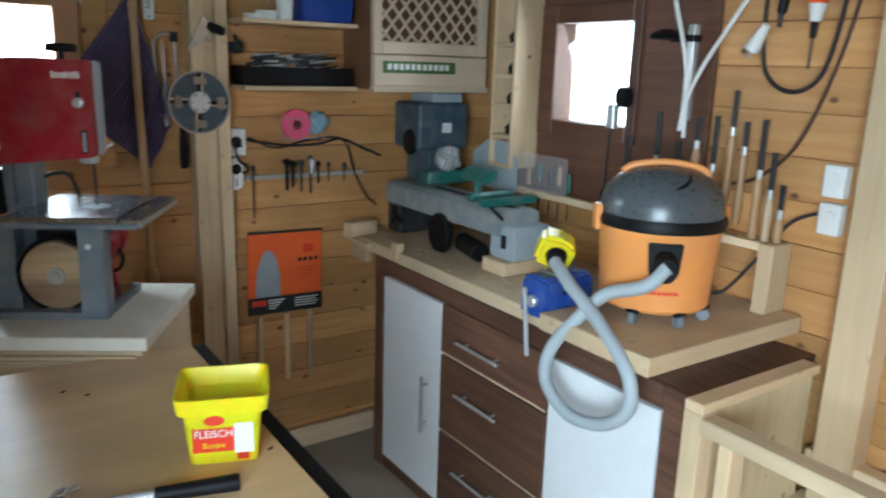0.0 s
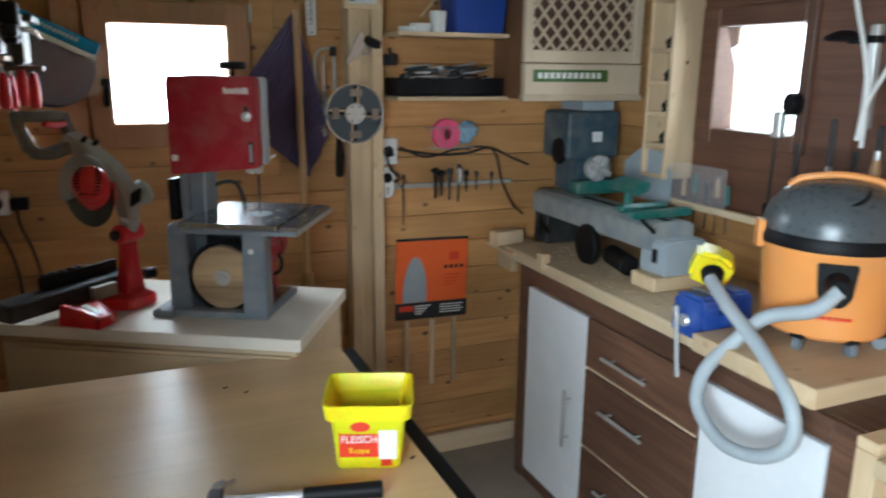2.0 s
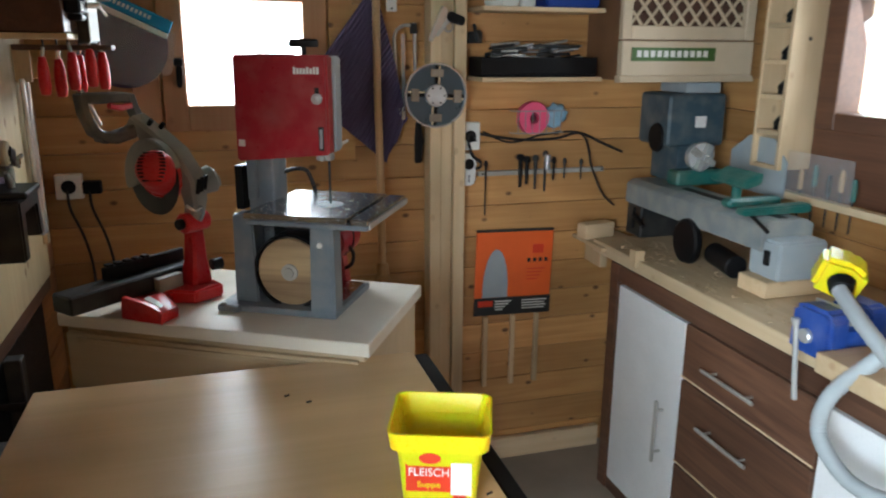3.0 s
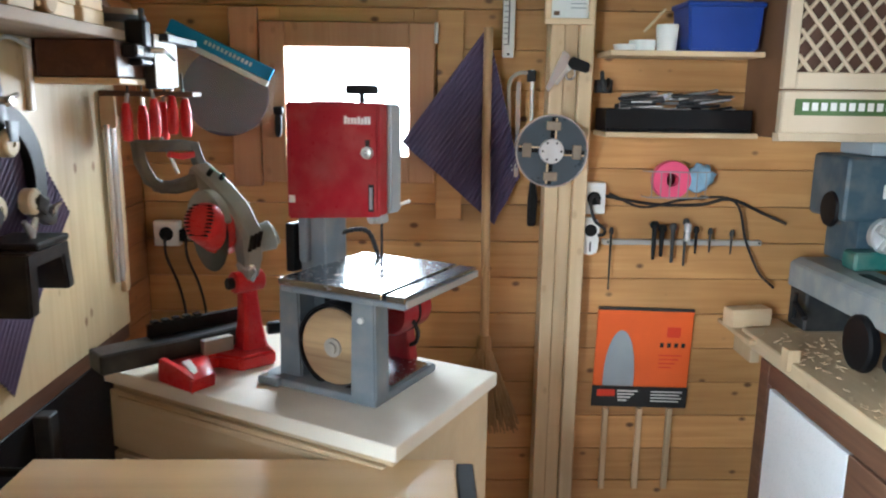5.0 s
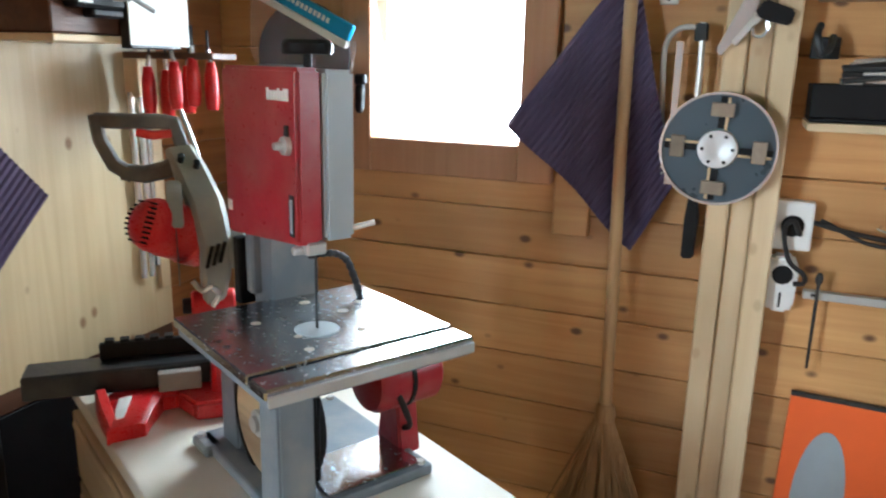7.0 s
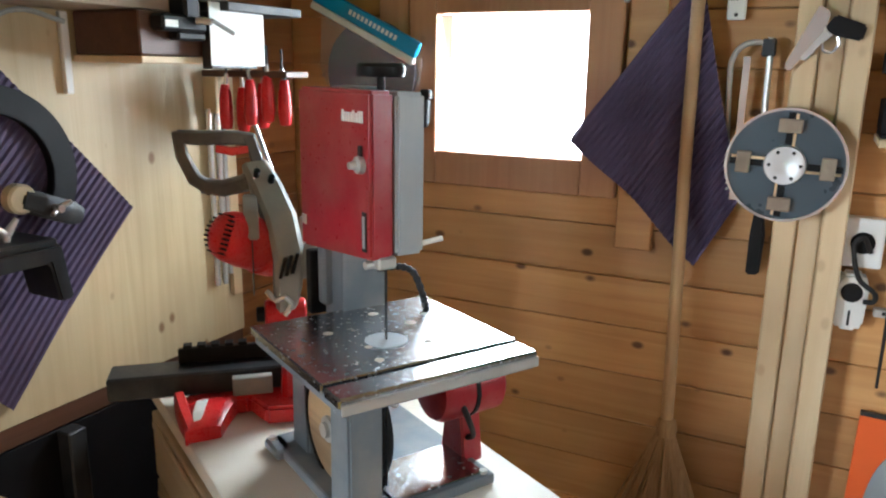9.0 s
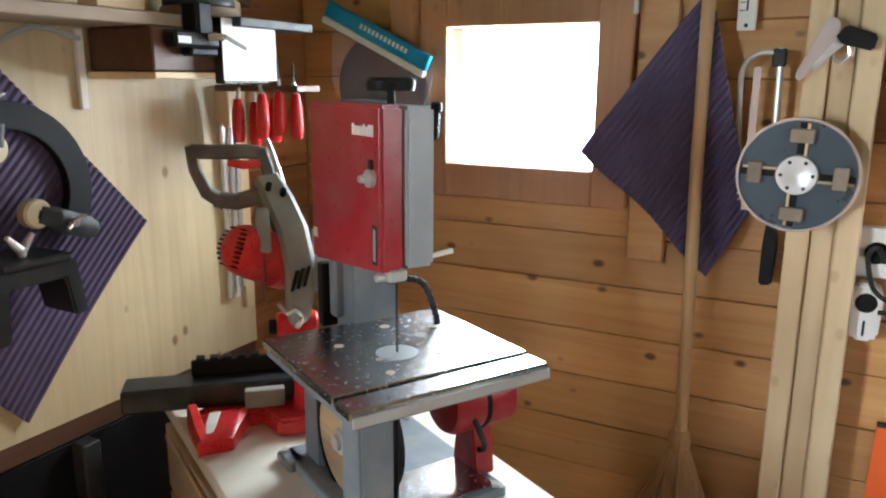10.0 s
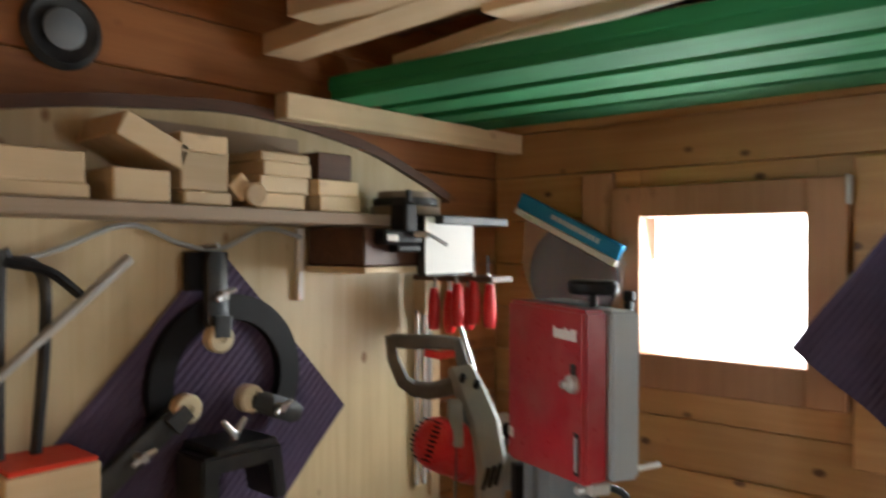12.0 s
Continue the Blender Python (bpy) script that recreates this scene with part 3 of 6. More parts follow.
part("front_rail", box(1.835, 1.89, 0.25, 1.132, 0.838, 0.878, 0.003), BATTEN_Y, timber)
part("back_rail", box(2.355, 2.41, 0.25, 1.155, 0.60, 0.65, 0.003), BATTEN_Y, timber)
part("side_panel", box(1.905, 2.33, 1.15, 1.165, 0.30, 0.878, 0.002), PANEL, timber, "yellowish spruce panel")
part("lower_shelf", box(1.85, 2.40, 0.28, 1.155, 0.50, 0.52, 0.002), PANEL, timber)
post_r = solo("wall_post", box(2.335, 2.415, 1.02, 1.125, 0, TOP, 0.004), BATTEN, "pale square timber post against the wall", "post", kind="structure")
solo("metal_plate", box(2.08, 2.16, 0.93, 0.98, 0.521, 0.53, 0.002), ALU, "small metal plate lying on the frame shelf", "plate")

# ---- vacuum cleaner ----
vac = local(thing("vacuum_cleaner", "orange and grey workshop vacuum with a looped hose", "vacuum cleaner", (2.045, 1.472, 1.0), 0))
part("drum", turned([(0, 0.035), (0.14, 0.035), (0.150, 0.045), (0.166, 0.245), (0.169, 0.25), (0.169, 0.258), (0, 0.258)], 48), ORANGE, vac, "orange drum", True)
part("rim", turned([(0.166, 0.255), (0.176, 0.258), (0.178, 0.275), (0.172, 0.29), (0.166, 0.29)], 48), BLACK, vac, "", True)
lid = part("lid", turned([(0.168, 0.288), (0.167, 0.315), (0.155, 0.352), (0.125, 0.385), (0.09, 0.405), (0.05, 0.413), (0, 0.415)], 48), SMOKE, vac, "dusty smoky-grey motor lid", True)
part("lid_recess", moved(prism(ring_band(0, 0, 0.045, 0.052, 190, 350, 20) , 0, 0.006, "xy"), pose(-0.055, -0.07, 0.386, 24, -20, -40)), BLACK, lid)
part("lid_sticker", moved(box(-0.02, 0.02, -0.012, 0.012, 0, 0.0015, 0.0005), pose(-0.10, -0.105, 0.345, 50, 0, -43)), WHITE_P, lid)
part("carry_handle", tube([(-0.085, 0.075, 0.395), (-0.065, 0.05, 0.416), (0.0, -0.01, 0.426), (0.06, -0.065, 0.414), (0.08, -0.085, 0.395)], 0.009, 10), ORANGE, vac, "orange carry handle", True)
for a in (150, 330):
    part("clasp", moved(box(-0.02, 0.02, -0.008, 0.01, -0.035, 0.035, 0.004, 2), pose(0.178 * math.cos(radians(a)), 0.178 * math.sin(radians(a)), 0.275, 0, 0, a - 90)), ORANGE, vac)
inlet = part("inlet", moved(prism([(-0.045, 0.05), (0.045, 0.05), (0.038, -0.03), (0.02, -0.055), (-0.02, -0.055), (-0.038, -0.03)], -0.012, 0.012, "xz", 0.004), pose(-0.112, -0.118, 0.185, 0, 0, -43)), BLACK, vac)
part("inlet_collar", rod((-0.112, -0.118, 0.19), (-0.15, -0.16, 0.185), 0.03, 0.026, 20), BLACK, inlet, "", True)
for a in (20, 110, 200, 250, 300):
    c, s = math.cos(radians(a)), math.sin(radians(a))
    foot = part("caster", rod((0.14 * c - 0.009 * s, 0.14 * s + 0.009 * c, 0.0185), (0.14 * c + 0.009 * s, 0.14 * s - 0.009 * c, 0.0185), 0.0185, seg=18), GREY, vac)
    part("caster_arm", box(0.13 * c - 0.02, 0.13 * c + 0.02, 0.13 * s - 0.02, 0.13 * s + 0.02, 0.03, 0.045, 0.004), BLACK, foot)
part("hose", tube([(-0.15, -0.16, 0.185), (-0.19, -0.13, 0.135), (-0.22, -0.026, 0.09), (-0.27, 0.02, 0.019), (-0.295, 0.088, -0.084), (-0.305, 0.091, -0.179), (-0.31, -0.01, -0.236), (-0.31, -0.135, -0.212), (-0.31, -0.213, -0.139), (-0.305, -0.198, -0.053), (-0.29, -0.086, 0.031), (-0.26, 0.06, 0.091), (-0.215, 0.182, 0.128)], 0.019, 14, 14, 0.0018), HOSE, vac, "grey corrugated hose", True)
part("drum_print", join(*[moved(box(-0.006, 0.006, 0, 0.001, -0.004, 0.004, 0), pose(0.163 * math.cos(radians(205 + 5 * i)), 0.163 * math.sin(radians(205 + 5 * i)), 0.10, 0, 0, 115 + 5 * i)) for i in range(8)]), REDINK, vac)

vac.scale = (0.96, 0.96, 0.97)

# ---- posts and back wall things ----
post_b = thing("wall_batten_post", "post of pale battens against the back wall", "post", (1.305, 2.95, 0))
tagged(post_b, kind="structure")
part("batten", box(1.236, 1.278, 2.905, 2.985, 0, TOP, 0.003), BATTEN, post_b)
part("batten", box(1.279, 1.322, 2.92, 2.985, 0, TOP, 0.003), BATTEN, post_b)
part("batten", box(1.323, 1.367, 2.905, 2.985, 0, TOP, 0.003), BATTEN, post_b)


def hung(name, label, category, x, y, z, group=""):
    return thing(name, label, category, (x, y, z), 0, group)


# faceplate with ring on the post
face = hung("lathe_jaw_plate", "round dark jaw plate with wooden jaws on the post", "jaw plate", 1.246, 2.885, 1.38)
C = pose(1.246, 2.88, 1.487, 90)
plate = part("plate", turned([(0, 0), (0.104, 0), (0.105, 0.002), (0.105, 0.008), (0, 0.008)], 56, C), mat("blued_steel", (0.085, 0.115, 0.14), 0.3, 0.35, var=0.2, scale=0.8, bump=0.0), face, "blued steel plate", True)
part("ring", prism(ring_band(1.246, 1.487, 0.104, 0.109, 0, 360, 56), 2.862, 2.884, "xz"), CHROME, face)
part("hub", turned([(0.013, 0), (0.037, 0), (0.038, 0.003), (0.036, 0.012), (0.018, 0.013), (0.013, 0.011)], 36, pose(1.246, 2.872, 1.487, 90)), mat("bright_aluminium", (0.7, 0.7, 0.7), 0.4, 0.6), face, "bright hub", True)
part("bore", turned([(0, 0), (0.0128, 0), (0, 0.0005)], 24, pose(1.246, 2.8655, 1.487, 90)), INK, face)
for k in range(6):
    a = radians(60 * k)
    part("screw_hole", turned([(0, 0), (0.0035, 0), (0, 0.001)], 10, pose(1.246 + 0.028 * math.cos(a), 2.8589, 1.487 + 0.028 * math.sin(a), 90)), INK, face)
for k in range(4):
    m = Matrix.Translation((1.246, 2.868, 1.487)) @ Matrix.Rotation(radians(90 * k + 2), 4, "Y")
    part("jaw", moved(box(-0.021, 0.021, -0.012, 0.003, 0.062, 0.088, 0.002), m), GREYWOOD, face, "wooden jaw block")
    part("slot", moved(box(-0.006, 0.006, -0.001, 0.004, 0.04, 0.1, 0.0005), m), BLACK, face)
    part("guide", moved(box(0.007, 0.012, -0.002, 0.004, 0.036, 0.098, 0.0005), m), BATTEN, face)

# pistol-shaped ornament
gun = hung("ornamental_pistol", "silver ornamental pistol with a black grip on the post", "pistol", 1.285, 2.89, 1.66)
part("barrel", prism([(1.222, 1.672), (1.232, 1.660), (1.285, 1.732), (1.292, 1.768), (1.272, 1.782)], 2.882, 2.902, "xz", 0.003), CHROME, gun)
part("frame", prism([(1.245, 1.688), (1.258, 1.680), (1.285, 1.715), (1.300, 1.728), (1.285, 1.745)], 2.884, 2.900, "xz", 0.002), ALU, gun)
part("grip", prism([(1.283, 1.738), (1.298, 1.728), (1.348, 1.716), (1.354, 1.744), (1.300, 1.764)], 2.880, 2.904, "xz", 0.004), BLACK, gun)
part("trigger_guard", tube([(1.283, 2.89, 1.712), (1.287, 2.89, 1.70), (1.300, 2.89, 1.698), (1.310, 2.89, 1.71), (1.308, 2.89, 1.725)], 0.003), CHROME, gun)

# broom with the purple mat hung over it
broom = hung("broom", "worn straw broom with a long wooden handle", "broom", 1.06, 2.93, 0.55)
part("handle", tube([(1.052, 2.915, 1.845), (1.054, 2.918, 1.5), (1.060, 2.92, 1.2), (1.064, 2.93, 0.86)], 0.0135, 12), HANDLE, broom, "", True)
part("binding", turned([(0.014, 0), (0.022, 0.004), (0.024, 0.02), (0.020, 0.04), (0.014, 0.046)], 18, pose(1.064, 2.93, 0.845)), STRAW, broom, "", True)
straws = []
for i in range(260):
    a, r = random.uniform(0, 6.28), random.random() ** 0.5
    straws.append(rod((1.064 + 0.016 * r * math.cos(a), 2.93 + 0.014 * r * math.sin(a), 0.86), (1.062 + 0.125 * r * math.cos(a), 2.93 + 0.05 * r * math.sin(a), 0.56 + random.uniform(0, 0.05)), 0.0028, 0.0018, 4))
tagged(part("bristles", join(*straws), STRAW, broom, "frayed straw bristles"), kind="stuff")


def ribbed_cloth(corners, n, depth, fold):
    """A ribbed mat hung as a lozenge: corners top, left, bottom, right; fold(u, v) pushes it off the wall."""
    t, l, b, r = (Vector(c) for c in corners)
    bm, g = bmesh.new(), []
    nrm = (l - t).cross(r - t).normalized()
    for i in range(n + 1):
        row = []
        for j in range(n + 1):
            u, v = i / n, j / n
            p = t * (1 - u) * (1 - v) + l * u * (1 - v) + r * (1 - u) * v + b * u * v
            rib = 0.0018 * (1 if (j // 2) % 2 else -1)
            row.append(bm.verts.new(p + nrm * (rib + fold(u, v))))
        g.append(row)
    for i in range(n):
        for j in range(n):
            bm.faces.new((g[i][j], g[i + 1][j], g[i + 1][j + 1], g[i][j + 1]))
    geom = bmesh.ops.extrude_face_region(bm, geom=bm.faces[:])
    bmesh.ops.translate(bm, verts=[v for v in geom["geom"] if isinstance(v, bmesh.types.BMVert)], vec=nrm * depth)
    bmesh.ops.recalc_face_normals(bm, faces=bm.faces[:])
    return bm


solo("purple_mat", ribbed_cloth([(1.052, 2.945, 1.85), (0.795, 2.945, 1.505), (1.088, 2.94, 1.25), (1.165, 2.945, 1.40)], 112, 0.003,
     lambda u, v: 0.018 * math.sin(3.1 * (u + v)) + 0.02 * math.sin(9 * (u - v)) * (u + v) * 0.5), PURPLE, "purple ribbed rubber mat draped behind the broom", "mat")
solo("purple_mat", ribbed_cloth([(0.036, 2.06, 1.71), (0.036, 1.765, 1.385), (0.036, 2.07, 1.035), (0.036, 2.375, 1.365)], 128, 0.003,
     lambda u, v: 0.006 * math.sin(4 * u + 3 * v)), PURPLE, "purple ribbed rubber mat pinned to the pale panel", "mat")

# thermometer, hacksaw, framed card, sockets
ther = hung("thermometer", "white wall thermometer with a dark scale", "thermometer", 1.117, 2.98, 1.76)
part("board", box(1.100, 1.137, 2.972, 2.982, 1.762, 1.96, 0.003), WHITE_P, ther)
part("tube", rod((1.1185, 2.971, 1.80), (1.1185, 2.971, 1.94), 0.002), DARKST, ther)
part("screw", turned([(0, 0), (0.004, 0), (0, 0.002)], 10, pose(1.1185, 2.972, 1.772, 90)), INK, ther)
for k in range(9):
    part("tick", box(1.104, 1.115, 2.971, 2.972, 1.80 + 0.016 * k, 1.802 + 0.016 * k, 0), INK, ther)
hack = hung("hacksaw", "hacksaw with a steel bow and black handle hung up", "hacksaw", 1.17, 2.95, 1.25)
part("bow", tube([(1.195, 2.95, 1.42), (1.192, 2.95, 1.70), (1.185, 2.95, 1.715), (1.15, 2.95, 1.715), (1.125, 2.95, 1.69), (1.122, 2.95, 1.63), (1.135, 2.95, 1.42)], 0.006, 8), ALU, hack, "", True)
part("blade", box(1.144, 1.158, 2.947, 2.949, 1.40, 1.69, 0), CHROME, hack, "bright saw blade")
part("clamp", box(1.176, 1.202, 2.943, 2.957, 1.69, 1.725, 0.003), DARKST, hack)
part("handle", prism([(1.192, 1.245), (1.218, 1.247), (1.222, 1.33), (1.212, 1.40), (1.198, 1.40), (1.192, 1.33)], 2.94, 2.962, "xz", 0.004), BLACK, hack, "black handle")
card = hung("framed_card", "small wooden frame with a card on the post", "frame", 1.29, 2.89, 1.855)
part("frame", join(box(1.215, 1.36, 2.885, 2.904, 1.855, 1.872), box(1.215, 1.232, 2.885, 2.904, 1.872, 2.02), box(1.343, 1.36, 2.885, 2.904, 1.872, 2.02), box(1.215, 1.36, 2.885, 2.904, 2.02, 2.037)), BATTEN_X, card)
part("card", box(1.233, 1.342, 2.896, 2.899, 1.873, 2.019, 0), PAPER, card)
part("print", box(1.24, 1.258, 2.8945, 2.8955, 1.88, 1.892, 0), mat("brown_print", (0.12, 0.06, 0.03)), card)
for k in range(3):
    part("line", box(1.29, 1.335, 2.8945, 2.8955, 1.90 + 0.012 * k, 1.903 + 0.012 * k, 0), GREYCARD, card)


def socket(x, y, z, w=0.075, h=0.1, label="white surface-mounted power socket", face=None):
    s = hung("power_socket", label, "socket", x, y, z)
    part("box", box(x - w / 2, x + w / 2, y - 0.035, y, z, z + h, 0.006, 2), WHITE_P, s)
    part("insert", turned([(0, 0), (0.022, 0), (0.021, 0.003), (0, 0.004)], 24, pose(x, y - 0.035, z + h / 2, 90)), face or BLACK, s)
    return s


socket(1.40, 2.985, 1.285)
socket(0.06, 2.985, 1.17, 0.08, 0.08)
adapter = hung("plug_adapter", "rounded white plug adapter marked with a one", "adapter", 1.412, 2.975, 1.14)
part("body", prism([(1.385, 1.155), (1.395, 1.143), (1.43, 1.143), (1.44, 1.155), (1.443, 1.235), (1.432, 1.26), (1.392, 1.26), (1.382, 1.235)], 2.94, 2.984, "xz", 0.006), WHITE_P, adapter, "", True)
part("socket_face", turned([(0, 0), (0.02, 0), (0.018, 0.003), (0, 0.003)], 24, pose(1.413, 2.94, 1.222, 90)), BLACK, adapter)
text("number", "1", 0.046, pose(1.413, 2.9385, 1.168, 90), INK, adapter)
adapter.matrix_world = Matrix.Translation((-0.02, 0, 0.013)) @ adapter.matrix_world
plug = solo("plug_cable", tube([(1.415, 2.94, 1.32), (1.40, 2.925, 1.35), (1.385, 2.93, 1.33), (1.40, 2.925, 1.27), (1.43, 2.92, 1.245), (1.432, 2.93, 1.225), (1.415, 2.936, 1.22)], 0.005, 8), RUBBER, "grey plug lead looped between the sockets", "cable", smooth=True)
solo("wall_cable", tube([(1.43, 2.965, 1.345), (1.50, 2.965, 1.33), (1.62, 2.965, 1.315), (1.75, 2.965, 1.318), (1.84, 2.965, 1.335), (1.95, 2.965, 1.29), (2.02, 2.95, 1.26)], 0.005, 8), RUBBER, "black mains cable along the wall", "cable", smooth=True)
solo("wall_cable", tube([(1.45, 2.96, 1.35), (1.56, 2.96, 1.308), (1.70, 2.96, 1.335), (1.85, 2.96, 1.33), (1.90, 2.96, 1.20), (1.95, 2.96, 1.10), (2.0, 2.95, 1.05)], 0.004, 8), RUBBER, "black mains cable along the wall", "cable", smooth=True)
solo("chain_bracket", join(tube([(1.40, 2.93, 1.72), (1.395, 2.90, 1.70), (1.405, 2.90, 1.67), (1.42, 2.92, 1.68), (1.425, 2.95, 1.70)], 0.007, 8), box(1.39, 1.44, 2.955, 2.985, 1.66, 1.70, 0.002)), DARKST, "dark bent metal shelf bracket", "bracket", smooth=True)

# shelves with their things
for z in (1.533, 1.765):
    solo("wall_shelf", box(1.393, 1.842, 2.815, 2.985, z, z + 0.015, 0.002), BATTEN_X, "pale wooden wall shelf", "shelf", "wall shelves")
tray = hung("parts_tray", "black plastic tray full of metal bits", "tray", 1.60, 2.89, 1.549)
part("tray_floor", box(1.395, 1.825, 2.825, 2.97, 1.549, 1.556), BLACK, tray)
for a, b, c, d in ((1.395, 1.825, 2.825, 2.83), (1.395, 1.825, 2.965, 2.97), (1.395, 1.40, 2.831, 2.964), (1.82, 1.825, 2.831, 2.964)):
    part("tray_side", box(a, b, c, d, 1.557, 1.615), BLACK, tray)
for k in range(70):
    x, y, z = random.uniform(1.45, 1.77), random.uniform(2.845, 2.95), random.uniform(1.585, 1.655)
    a, l = random.uniform(-0.6, 0.6), random.uniform(0.03, 0.07)
    x = min(max(x, 1.44 + l), 1.79 - l)
    part("metal_bit", rod((x - l * math.cos(a), y, z), (x + l * math.cos(a), y + 0.01, z + l * abs(math.sin(a)) * 0.6), random.uniform(0.003, 0.007), seg=7), random.choice((ALU, DARKST, DARKST, CHROME)), tray)
bin_ = hung("storage_box", "deep blue plastic storage box on the shelf", "box", 1.73, 2.90, 1.781)
part("body", prism([(1.625, 1.782), (1.825, 1.782), (1.835, 1.91), (1.615, 1.91)], 2.83, 2.97, "xz", 0.006), BLUE_P, bin_)
part("rim", box(1.61, 1.84, 2.825, 2.975, 1.905, 1.92, 0.004), BLUE_P, bin_)
for x, r, h in ((1.45, 0.035, 0.018), (1.50, 0.04, 0.03), (1.57, 0.032, 0.075)):
    solo("white_pot", turned([(0, 0), (r * 0.85, 0), (r, h * 0.9), (r * 0.97, h), (r * 0.8, h), (0, h * 0.9)], 24, pose(x, 2.87, 1.781)), WHITE_P, "small white plastic pot on the shelf", "pot", "shelf pots", True)
solo("pale_stick", rod((1.50, 2.86, 1.835), (1.56, 2.87, 1.90), 0.004), BATTEN, "thin pale stick lying on the pots", "stick")
basket = hung("wire_basket", "small wire basket holding tape and a cloth", "basket", 1.65, 2.95, 1.36)
for z in (1.345, 1.425):
    part("wire", tube([(1.56, 2.983, z), (1.56, 2.915, z), (1.75, 2.915, z), (1.75, 2.983, z)], 0.002, 6, 2), CHROME, basket)
for k in range(7):
    part("wire", rod((1.57 + 0.028 * k, 2.915, 1.345), (1.57 + 0.028 * k, 2.915, 1.425), 0.0015, seg=6), CHROME, basket)
solo("tape_roll", turned([(0.02, -0.016), (0.058, -0.016), (0.06, -0.012), (0.06, 0.012), (0.058, 0.016), (0.02, 0.016), (0.02, -0.016)], 36, pose(1.635, 2.938, 1.398, 90)), PINK, "roll of pink tape in the wire basket", "tape", smooth=True)
cl = bmesh.new()
bmesh.ops.create_icosphere(cl, subdivisions=3, radius=0.05)
for v in cl.verts:
    v.co += Vector(v.co) * 0.5 * noise.noise(v.co * 40)
solo("folded_cloth", moved(cl, pose(1.725, 2.945, 1.405) @ Matrix.Diagonal((1.0, 0.5, 0.8, 1))), SKYBL, "crumpled pale blue cloth in the basket", "cloth", smooth=True)
rail = hung("tool_rail", "flat steel magnetic rail holding small tools", "tool rail", 1.69, 2.975, 1.18)
part("rail", box(1.437, 1.953, 2.962, 2.982, 1.185, 1.202, 0.002), ALU, rail)
for k, x in enumerate((1.455, 1.945)):
    part("screw", turned([(0, 0), (0.004, 0), (0, 0.002)], 10, pose(x, 2.962, 1.194, 90)), DARKST, rail)
for x, top, bot, r, mt in ((1.462, 1.225, 1.04, 0.004, RUBBER), (1.60, 1.245, 1.14, 0.008, BLACK), (1.625, 1.235, 1.15, 0.008, BLACK), (1.66, 1.24, 1.13, 0.007, DARKST), (1.70, 1.255, 1.12, 0.006, DARKST), (1.735, 1.23, 1.16, 0.005, BLACK), (1.78, 1.225, 1.165, 0.004, DARKST), (1.85, 1.22, 1.16, 0.004, DARKST)):
    tool = hung("small_tool", "small dark hand tool held on the steel rail", "tool", x, 2.955, bot, "rail tools")
    part("shank", rod((x, 2.954, bot), (x, 2.954, top), r * 0.7, r), mt, tool, "", True)
    part("head", turned([(0, 0), (r * 1.7, 0.002), (r * 1.9, 0.012), (r * 1.2, 0.022), (0, 0.024)], 12, pose(x, 2.954, top - 0.004)), mt, tool, "", True)
solo("steel_collet", turned([(0, 0), (0.008, 0), (0.011, 0.01), (0.009, 0.03), (0.012, 0.034), (0.012, 0.055), (0.006, 0.06), (0, 0.06)], 18, pose(1.70, 2.935, 1.203)), CHROME, "bright turned collet standing on the rail", "collet", smooth=True)

# orange blade packet and battens
pack = hung("saw_blade_packet", "orange card packet with a saw blade, black band below", "packet", 1.605, 2.98, 0.615)
P = Matrix.Translation((1.597, 0.012, 0.793)) @ Matrix.Rotation(radians(1.5), 4, "Y") @ Matrix.Translation((-1.605, 0, -0.785))
part("card", moved(box(1.447, 1.765, 2.968, 2.976, 0.62, 0.955, 0.001), P), ORANGE_C, pack)
part("band", moved(box(1.445, 1.767, 2.9645, 2.9675, 0.618, 0.69, 0), P), INK, pack)
part("blade_print", moved(prism([(1.478, 0.691)] + [(1.53 + 0.052 * math.cos(a), 0.72 + 0.165 * math.sin(a)) for a in [3.1416 * (1 - k / 24) for k in range(25)]] + [(1.582, 0.691)], 2.9655, 2.9675, "xz"), P), GREYCARD, pack)
for k in range(4):
    part("print", moved(box(1.66 + 0.024 * k, 1.672 + 0.024 * k, 2.966, 2.9675, 0.83, 0.845, 0), P), INK, pack)
for k in range(4):
    part("print", moved(box(1.66, 1.735 - 0.01 * k, 2.966, 2.9675, 0.80 - 0.014 * k, 0.804 - 0.014 * k, 0), P), REDINK, pack)
part("mark", moved(box(1.68, 1.725, 2.966, 2.9675, 0.865, 0.90, 0), P), REDINK, pack)
part("logo", moved(box(1.462, 1.522, 2.963, 2.9643, 0.655, 0.678, 0), P), REDINK, pack)
part("print", moved(join(*[box(1.53 + 0.001 * k, 1.60 - 0.012 * k, 2.963, 2.9643, 0.672 - 0.011 * k, 0.677 - 0.011 * k, 0) for k in range(4)]), P), WHITE_P, pack)
part("print", moved(join(*[box(1.645, 1.75 - 0.01 * (k % 2), 2.963, 2.9643, 0.672 - 0.011 * k, 0.676 - 0.011 * k, 0) for k in range(4)]), P), WHITE_P, pack)
part("hanger", moved(box(1.447, 1.765, 2.966, 2.979, 0.953, 0.962, 0.001), P), DARKST, pack)
for x in (1.485, 1.6, 1.702):
    solo("slim_batten", moved(box(x - 0.009, x + 0.009, 2.975, 2.993, 0.325, 0.62, 0.002), pose(0, 0, 0)), BATTEN, "slim raw batten fixed to the back wall", "batten", "slim battens")

